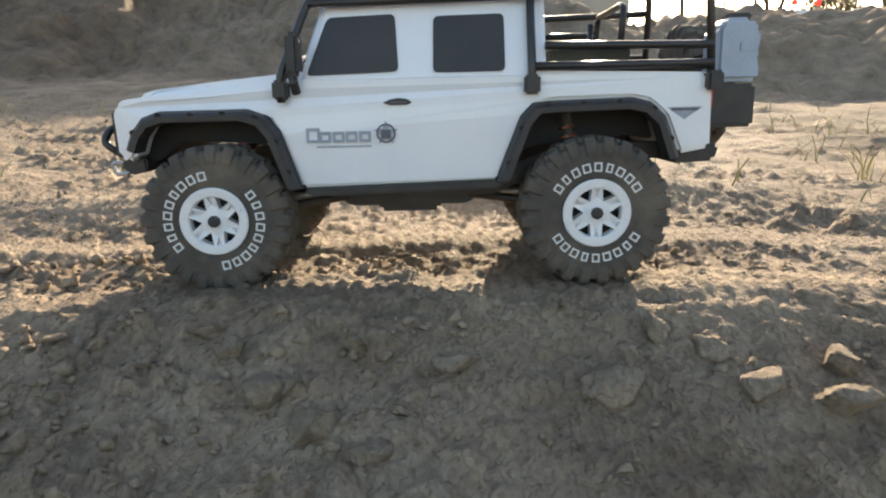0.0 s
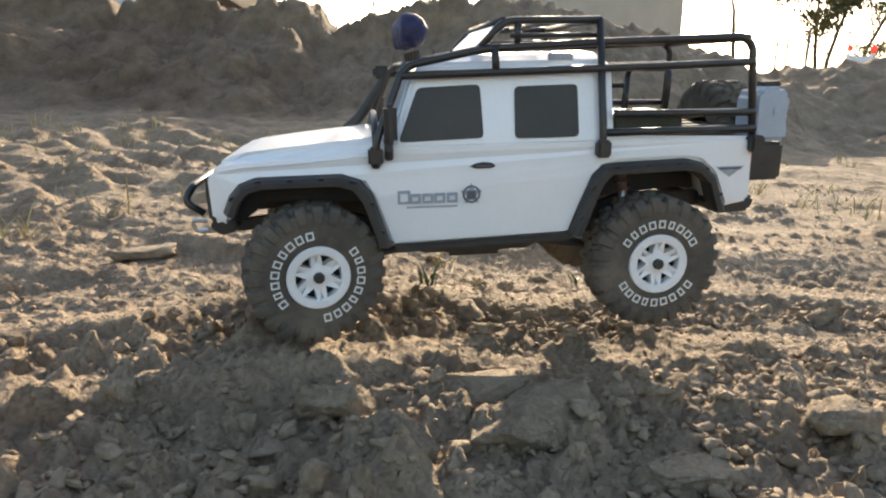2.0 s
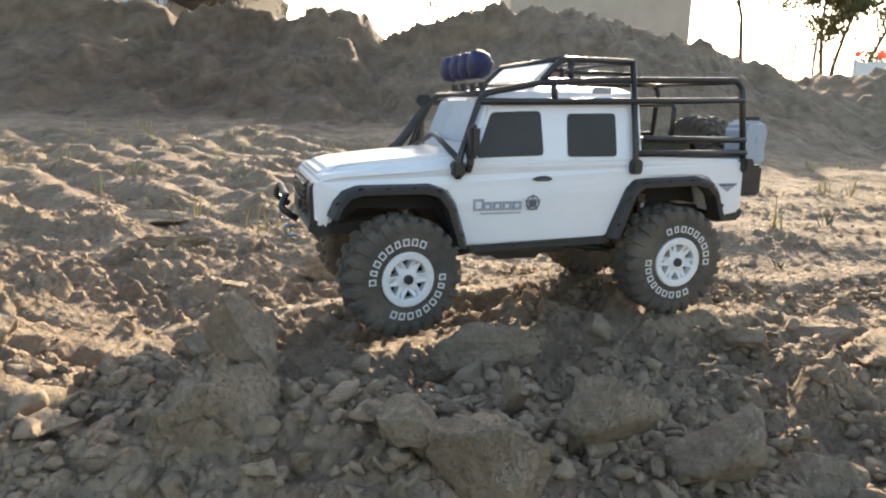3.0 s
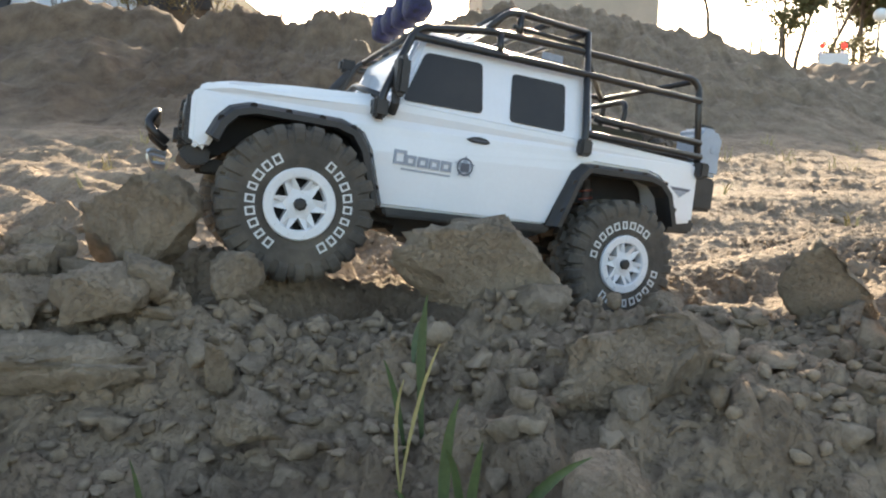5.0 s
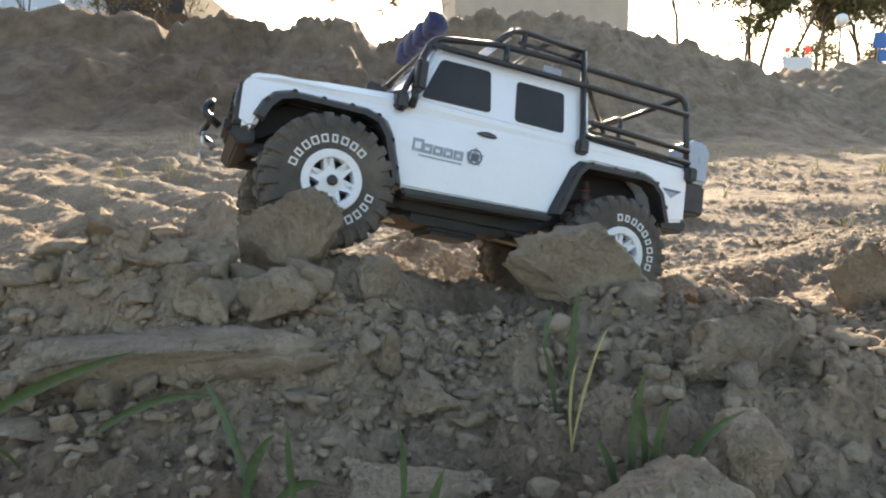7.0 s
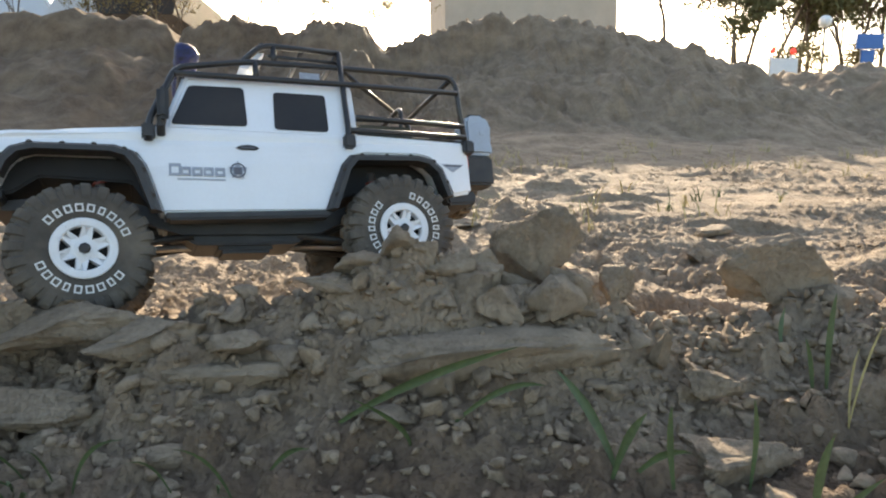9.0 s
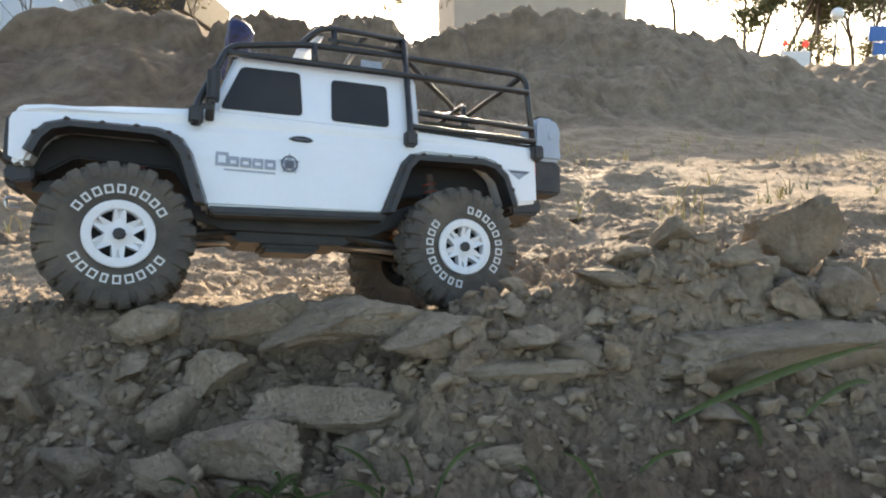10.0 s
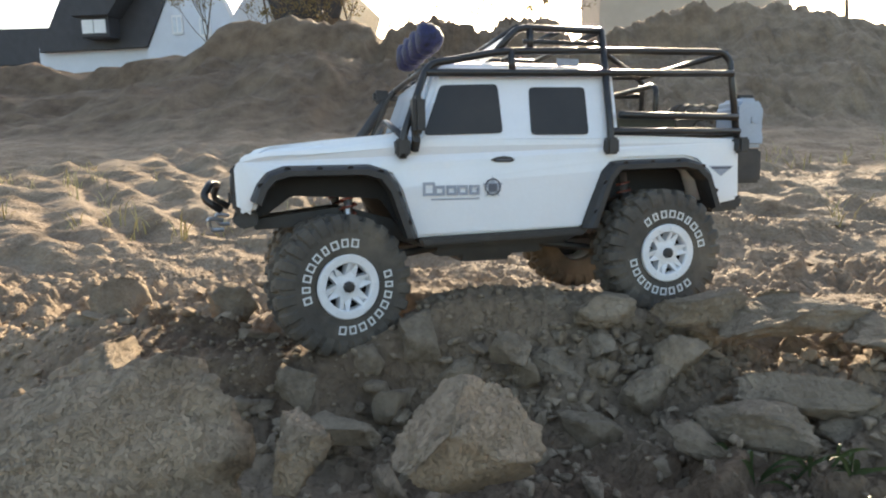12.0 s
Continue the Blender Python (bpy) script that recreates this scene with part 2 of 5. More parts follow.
def tube(points, r, sides=8, bm=None, taper=None):
    b = bmesh.new()
    pts = [Vector(p) for p in points]
    rings = []
    for i, p in enumerate(pts):
        d = ((pts[min(i + 1, len(pts) - 1)] - p).normalized() + (p - pts[max(i - 1, 0)]).normalized())
        q = d.normalized().to_track_quat("Z", "Y") if d.length > 1e-6 else Vector((0, 0, 1)).to_track_quat("Z", "Y")
        rr = r if taper is None else r + (taper - r) * i / (len(pts) - 1)
        rings.append([b.verts.new(p + q @ Vector((math.cos(k * math.tau / sides) * rr, math.sin(k * math.tau / sides) * rr, 0))) for k in range(sides)])
    for u, w in zip(rings, rings[1:]):
        for k in range(sides):
            b.faces.new((u[k], u[(k + 1) % sides], w[(k + 1) % sides], w[k]))
    b.faces.new(rings[0][::-1]), b.faces.new(rings[-1])
    return join(bm, b)


def rounded(points, radius=0.012, steps=4):
    """A line of points with its corners rounded."""
    pts = [Vector(p) for p in points]
    out = [pts[0]]
    for a, b, c in zip(pts, pts[1:], pts[2:]):
        u, w = (a - b), (c - b)
        k = min(radius, u.length * 0.45, w.length * 0.45)
        p, q = b + u.normalized() * k, b + w.normalized() * k
        out += [(p.lerp(b, s / steps)).lerp(b.lerp(q, s / steps), s / steps) for s in range(steps + 1)]
    return out + [pts[-1]]


def lathe(profile, sides=48, bm=None):
    """Turns a profile of (radius, y) round the y axis."""
    b = bmesh.new()
    rings = [[b.verts.new((math.cos(k * math.tau / sides) * r, y, math.sin(k * math.tau / sides) * r)) for k in range(sides)] for r, y in profile]
    for u, w in zip(rings, rings[1:]):
        for k in range(sides):
            b.faces.new((u[k], u[(k + 1) % sides], w[(k + 1) % sides], w[k]))
    return join(bm, b)


# ---- the lie of the land ----
CHANCE = np.random.default_rng(3).random(512 * 512).astype(np.float32)


def rnd(ix, iy, k):
    """A chance number from 0 to 1 for a cell."""
    return CHANCE[((ix.astype(np.int32) + 37 * k) & 511) * 512 + ((iy.astype(np.int32) + 91 * k + 13) & 511)]


def within(mask, make, x, y):
    """Works out make(x, y) only where the mask is above nothing."""
    out = np.zeros_like(x)
    m = mask > 0.001
    if m.any():
        out[m] = make(x[m], y[m])
    return out * mask


def value(x, y, size, k):
    u, w = x / size, y / size
    i, j = np.floor(u), np.floor(w)
    a, b = u - i, w - j
    a, b = a * a * (3 - 2 * a), b * b * (3 - 2 * b)
    top = rnd(i, j, k) * (1 - a) + rnd(i + 1, j, k) * a
    low = rnd(i, j + 1, k) * (1 - a) + rnd(i + 1, j + 1, k) * a
    return (top * (1 - b) + low * b) * 2 - 1


def fbm(x, y, size, octaves, k):
    total, amp = 0, 1.0
    for o in range(octaves):
        total = total + amp * value(x * math.cos(o) - y * math.sin(o), x * math.sin(o) + y * math.cos(o), size / 2 ** o, k + o)
        amp *= 0.52
    return total


def lumps(x, y, size, k, keep=0.8):
    """Broken flat-topped lumps, tilted at random, one to a cell: heights from 0 to about 1."""
    wx = x + size * 0.22 * value(x, y, size * 0.5, k + 50)
    wy = y + size * 0.22 * value(x, y, size * 0.5, k + 51)
    i, j = np.floor(wx / size), np.floor(wy / size)
    best = np.zeros_like(x)
    for a in (-1, 0, 1):
        for b in (-1, 0, 1):
            cx, cy = i + a, j + b
            dx, dy = wx - (cx + 0.15 + 0.7 * rnd(cx, cy, k)) * size, wy - (cy + 0.15 + 0.7 * rnd(cx, cy, k + 1)) * size
            r = size * (0.30 + 0.5 * rnd(cx, cy, k + 2) ** 2)
            t = rnd(cx, cy, k + 5) * 3.14159
            c, s = np.cos(t), np.sin(t)
            u, w = (dx * c + dy * s) / r, (dy * c - dx * s) / (r * (0.6 + 0.4 * rnd(cx, cy, k + 6)))
            d = np.maximum(np.maximum(np.abs(u), np.abs(w)), 0.72 * (np.abs(u) + np.abs(w)))
            tall = np.where(rnd(cx, cy, k + 3) < keep, 0.35 + 0.65 * rnd(cx, cy, k + 4), 0)
            top = np.clip((1 - d) * 2.6, 0, 1) * (1 + 0.55 * (u * (rnd(cx, cy, k + 7) - 0.5) + w * (rnd(cx, cy, k + 8) - 0.5)) * 2)
            best = np.maximum(best, tall * top * r / size * 1.25)
    return best


def step(x, a, b):
    t = np.clip((x - a) / (b - a), 0, 1)
    return t * t * (3 - 2 * t)


def ruts():
    """Where the near and the far wheels roll: their y and the height of the soil, by x."""
    xs = np.arange(-1.8, 1.8, 0.02)
    out = []
    times = np.arange(0, 12.001, 0.02)
    keyt = [t for t, m in DRIVE]
    for side in (-0.098, 0.098):
        got = []
        for t in times:
            i = min(max(np.searchsorted(keyt, t) - 1, 0), len(keyt) - 2)
            f = (t - keyt[i]) / (keyt[i + 1] - keyt[i])
            m = DRIVE[i][1].lerp(DRIVE[i + 1][1], f)
            for x, c in ((-0.162, 1), (0.162, 2)):
                d = TRAVEL[i][c] * (1 - f) + TRAVEL[i + 1][c] * f
                p = m @ Vector((x, side, d))
                got.append((p.x, p.y, p.z - 0.0625))
        got = np.array(got)
        ys, zs = [], []
        for x in xs:
            near = np.abs(got[:, 0] - x) < 0.03
            if near.any():
                ys.append(np.median(got[near, 1])), zs.append(np.percentile(got[near, 2], 40 if x > -1.15 else 58))
            else:
                ys.append(np.nan), zs.append(np.nan)
        ys, zs = np.array(ys), np.array(zs)
        ok = ~np.isnan(ys)
        ys, zs = np.interp(xs, xs[ok], ys[ok]), np.interp(xs, xs[ok], zs[ok])
        k = np.ones(5) / 5
        out.append((xs, np.convolve(np.pad(ys, 2, "edge"), k, "valid"), np.convolve(np.pad(zs, 2, "edge"), k, "valid")))
    return out


RUTS = ruts()
# soft swells of the foreground: x, y, height, reach in x, reach in y
SWELLS = [(-0.785, 0.462, 0.034, 0.055, 0.034), (-0.03, 0.36, 0.045, 0.16, 0.07), (-1.42, 0.06, 0.085, 0.22, 0.09), (-1.70, 0.36, 0.03, 0.12, 0.10), (-0.30, 0.33, 0.04, 0.12, 0.06),
          (1.75, 0.78, 0.03, 0.16, 0.10), (1.6, 1.45, 0.05, 0.35, 0.12), (0.55, 1.5, 0.03, 0.3, 0.15), (0.95, 1.32, 0.04, 0.25, 0.08)]


def broad(x, y):
    """The large forms alone: ridge, field, banks."""
    z = -0.02 + 0.0 * x
    tall = np.interp(x, [-2.5, -2.1, -1.5, -1.1, -0.95, -0.8, -0.6, -0.42, -0.22, 0.0, 0.3], [0, 0.045, 0.058, 0.052, 0.08, 0.105, 0.088, 0.08, 0.048, 0.04, 0])
    z = z + tall * (1 + 0.2 * value(x, x * 0 + 3, 0.25, 71)) * np.exp(-((y - 0.46) / np.where(y < 0.46, np.interp(x, [-1.3, -1.1, -0.2, 0.1], [0.07, 0.095, 0.11, 0.09]), 0.075)) ** 2)
    for cx, cy, h, rx, ry in SWELLS:
        z = z + h * np.exp(-((x - cx) / rx) ** 2 - ((y - cy) / ry) ** 2)
    z = z + 0.035 * step(y, 0.9, 1.5) + 0.08 * np.clip(y - 1.5, 0, 1.5) + 0.13 * np.clip(y - 3.0, 0, 1.8) - 0.045 * np.clip(y - 1.5, 0, 3.3) * step(x, 0.0, 2.5)
    lie = sum(np.interp(x, xs, zs) for xs, ys, zs in RUTS) / 2 - 0.006
    mid = sum(np.interp(x, xs, ys) for xs, ys, zs in RUTS) / 2
    w = np.exp(-((y - mid) / 0.34) ** 4) * step(x, -0.2, 0.25) * (1 - step(x, 1.7, 2.2))
    z = z * (1 - w) + lie * w
    # the ground falls away before the wheels' first stretch
    z = z - 0.40 * np.clip(0.885 + 0.02 * value(x, x * 0 + 5, 0.2, 77) - y, 0, 0.26) * step(x, 0.95, 1.3)
    for k, (xs, ys, zs) in enumerate(RUTS):
        ty, tz = np.interp(x, xs, ys), np.interp(x, xs, zs)
        w = np.exp(-((y - ty) / 0.045) ** 4) * step(x, -1.75, -1.6) * (1 - step(x, 1.7, 1.9))
        z = z * (1 - w) + tz * w
    return z


CREST_X = [-30, -7, -6.2, -4.9, -4.25, -4.06, -3.2, -2.65, -2.55, -2.3, -0.85, -0.73, -0.6, -0.3, 0, 0.5, 1.2, 1.65, 2.13, 2.8, 3.43, 3.68, 4.5, 8, 30]
CREST_Z = [1.0, 1.05, 1.08, 1.10, 1.28, 1.45, 1.52, 1.49, 1.30, 1.39, 1.41, 1.22, 1.14, 1.28, 1.38, 1.50, 1.44, 1.25, 1.19, 1.06, 0.91, 0.97, 1.03, 1.1, 1.1]


def banks(x, y):
    """The cut bank behind the field, and the rising ground behind it."""
    crest = np.interp(x, CREST_X, CREST_Z) + 0.03 * value(x, x * 0 + 2, 0.2, 82) - 0.42 + 0.15 * step(x, 0.0, 2.5)
    wob = 0.35 * value(x, y * 0.3, 1.1, 83) + 0.14 * value(x, y, 0.3, 84)
    steep = 1 - step(x, 0.2, 1.6)
    talus = step(y + wob, 4.0, 6.4) * (1 - 0.36 * steep)
    cut = step(y + wob * 0.5, 6.05, 6.4) * 0.36 * steep
    wall = crest * (talus + cut) * (1 - 0.75 * step(y, 7.0, 8.6))
    return wall + 0.11 * np.clip(y - 8.5, 0, 40)


def land(x, y):
    x, y = np.asarray(x, float), np.asarray(y, float)
    z = broad(x, y) + banks(x, y)
    flat = 1.0
    for xs, ys, zs in RUTS:
        flat = flat * (1 - 0.85 * np.exp(-((y - np.interp(x, xs, ys)) / 0.034) ** 4))
    smooth = 1 - 0.45 * step(x, 1.15, 1.5) * (1 - step(y, 0.85, 1.05))
    rough = flat * smooth
    near = 1 - step(y, 2.0, 4.5)
    patch = 0.35 + 0.65 * step(value(x, y, 0.35, 22), -0.35, 0.35)
    heap = (1 - step(x, 0.15, 0.4)) * (1 - step(y, 0.55, 0.75))
    calm = (1.15 - 0.80 * step(y, 0.85, 1.2)) * (1 + 0.25 * heap * (1 - step(x, -1.2, -0.95)))
    z = z + within(rough * calm * near, lambda u, v: 0.012 * fbm(u, v, 0.16, 4, 11) - 0.012 + 0.020 * lumps(u, v, 0.085, 21, 0.45) + 0.022 * lumps(u, v, 0.042, 31, 0.7), x, y) * patch
    crust = 1 - 0.84 * step(y, 0.9, 1.1) * step(value(x + 0.6 * y, y * 2.2, 0.30, 23), -0.45, 0.1)
    z = z + within((0.2 + 0.8 * rough) * near * (0.6 + 0.4 * patch) * crust, lambda u, v: 0.016 * lumps(u, v, 0.022, 41, 0.8) + 0.0022 * fbm(u, v, 0.018, 3, 45), x, y)
    z = z + within((0.2 + 0.8 * rough) * (1 - step(y, 1.3, 1.8)), lambda u, v: 0.0065 * lumps(u, v, 0.0115, 43, 0.8), x, y)
    far = step(y, 3.6, 5.0)
    z = z + within(far, lambda u, v: 0.07 * fbm(u, v, 0.7, 6, 51) + 0.08 * lumps(u, v, 0.34, 61, 0.6) + 0.07 * lumps(u, v, 0.16, 66, 0.75) + 0.045 * lumps(u, v, 0.08, 67, 0.75) - 0.08, x, y)
    z = z + within(step(y, 1.6, 2.4) * (1 - far), lambda u, v: 0.016 * fbm(u, v, 0.35, 4, 91) + 0.013 * lumps(u, v, 0.13, 95, 0.5) - 0.01, x, y)
    # tread marks in the ruts
    z = z + (1 - flat) * 0.0018 * np.sin(x / 0.0145 * math.tau + 2.5 * np.abs(value(x, y, 0.05, 99)))
    # ploughed tracks that run off across the field
    track = step(-x, 0.1, 0.6) * step(y, 0.95, 1.2) * (1 - step(y, 3.0, 4.0))
    along = (x + 0.9 * (y - 1.0) + 0.05 * value(x, y, 0.4, 96)) / 0.23
    z = z + track * 0.020 * np.sin(along * math.tau + 1.5 * value(x, y, 0.5, 97)) * (0.6 + 0.4 * value(x, y, 0.3, 98))
    # broken crust plates, tilted, with sharp edges
    z = z + within(step(y, 0.95, 1.15) * (1 - step(y, 3.2, 4.2)) * step(-x, -0.35, 0.1), lambda u, v: 0.034 * lumps(u + 0.7 * v, v * 1.7, 0.22, 105, 0.65) + 0.012 * lumps(u + 0.7 * v, v * 1.6, 0.09, 125, 0.6), x, y)
    return z


def heights(x, y):
    return float(land(np.array([x]), np.array([y]))[0])


def spaced(lo, hi, d, out_lo, out_hi, grow, knee=1e9):
    """Grid lines: even from lo to hi, then ever wider apart, faster past the knee."""
    a = list(np.arange(lo, hi, d))
    s = d
    while a[-1] < out_hi:
        s *= grow if a[-1] < knee else 1.08
        a.append(a[-1] + s)
    s, back = d, [a[0]]
    while back[-1] > out_lo:
        s *= grow * 1.02
        back.append(back[-1] - s)
    return np.array(back[:0:-1] + a)


def damp_and_shaded(x, y):
    """How damp the freshly dug soil is, and how darkened the far bank, from 0 to 1."""
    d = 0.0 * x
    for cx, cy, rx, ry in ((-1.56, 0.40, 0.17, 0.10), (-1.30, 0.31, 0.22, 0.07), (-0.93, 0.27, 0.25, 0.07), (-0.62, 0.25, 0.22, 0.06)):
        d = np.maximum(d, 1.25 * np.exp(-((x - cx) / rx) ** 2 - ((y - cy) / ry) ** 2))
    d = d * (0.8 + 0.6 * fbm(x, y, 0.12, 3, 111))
    # old bank: dark weathered soil plus painted shade, spared rightwards where sun glare lies
    old_shaded = step(y, 3.4, 4.6) * (1 - step(x, -0.5, 1.5)) * (0.55 + 0.35 * fbm(x, y, 0.9, 4, 115))
    return np.clip(np.maximum(d, old_shaded), 0, 1)


def build_ground():
    gx = spaced(-2.1, 1.9, 0.0040, -70, 70, 1.034)
    gy = spaced(0.16, 1.05, 0.0042, -60, 70, 1.0095, 7.2)
    X, Y = np.meshgrid(gx, gy)
    Z = land(X.ravel(), Y.ravel())
    co = np.stack([X.ravel(), Y.ravel(), Z], 1)
    nx, ny = len(gx), len(gy)
    i = (np.arange(ny - 1)[:, None] * nx + np.arange(nx - 1)[None, :]).ravel()
    quads = np.stack([i, i + 1, i + nx + 1, i + nx], 1)
    me = mesh_from("ground", co, quads)
    me.polygons.foreach_set("use_smooth", np.ones(len(quads), bool))
    me.materials.append(SOIL)
    me.attributes.new("damp_and_shaded", "FLOAT", "POINT").data.foreach_set("value", damp_and_shaded(co[:, 0], co[:, 1]).astype(np.float32))
    return tagged(new("ground", me), "dry crumbly brown soil of a dug-up building site", "ground", kind="structure")


def mesh_from(name, co, faces):
    me = bpy.data.meshes.new(name)
    n = faces.shape[1]
    me.vertices.add(len(co))
    me.vertices.foreach_set("co", co.astype(np.float32).ravel())
    me.loops.add(faces.size)
    me.loops.foreach_set("vertex_index", faces.astype(np.int32).ravel())
    me.polygons.add(len(faces))
    me.polygons.foreach_set("loop_start", np.arange(0, faces.size, n, dtype=np.int32))
    me.polygons.foreach_set("loop_total", np.full(len(faces), n, dtype=np.int32))
    me.update(calc_edges=True)
    return me


ground = build_ground()


# ---- clods and stones ----
def ball(level):
    b = bmesh.new()
    bmesh.ops.create_icosphere(b, subdivisions=level, radius=1)
    v = np.array([p.co[:] for p in b.verts])
    f = np.array([[p.index for p in q.verts] for q in b.faces])
    b.free()
    return v, f


BALLS = {n: ball(n) for n in (1, 2, 3, 4, 5)}


def lump(rng, level, cuts=14, rough=0.05, boxy=0.7, deep=0.42):
    """A broken clod: a rounded block cut by random planes, then roughened."""
    v, f = BALLS[level]
    v = np.sign(v) * np.abs(v) ** boxy
    for _ in range(cuts):
        n = rng.normal(size=3)
        n /= np.linalg.norm(n)
        d = v @ n - rng.uniform(deep, 2 * deep)
        v = v - np.maximum(d, 0)[:, None] * n
    off = rng.uniform(0, 50, 3)
    if level > 1:
        r = np.array([noise.fractal(Vector(p * 2.0 + off), 0.55, 2.2, 6 if level > 2 else 3) for p in v])
        if level > 3:
            r = r + np.array([0.30 * noise.fractal(Vector(p * 6.5 + off), 0.45, 2.1, 4) - 0.45 * max(0.0, noise.noise(Vector(p * 4.0 - off)) - 0.12) for p in v])
        v = v * (1 + rough * r)[:, None]
    return v, f


def rock(x, y, size, z=None, turn=0, tilt=0, seed=1, label="dry brown clod of earth lying on the soil", cuts=11, sink=0.35, rough=0.16):
    rng = np.random.default_rng(seed * 7 + 3)
    v, f = lump(rng, 5 if max(size) > 0.04 else 4 if max(size) > 0.02 else 3, cuts, rough, 0.5 if size[2] < 0.45 * size[0] else 0.66)
    me = mesh_from("rock", v * np.array(size), f)
    me.materials.append(CLOD)
    ob = new("rock", me)
    base = heights(x, y) + size[2] * (1 - 2 * sink) if z is None else z - size[2] * 0.8 + 0.010
    ob.matrix_basis = pose(x, y, base, tilt, tilt * 0.4, turn)
    return tagged(ob, label, "rock", "rocks beside the track")


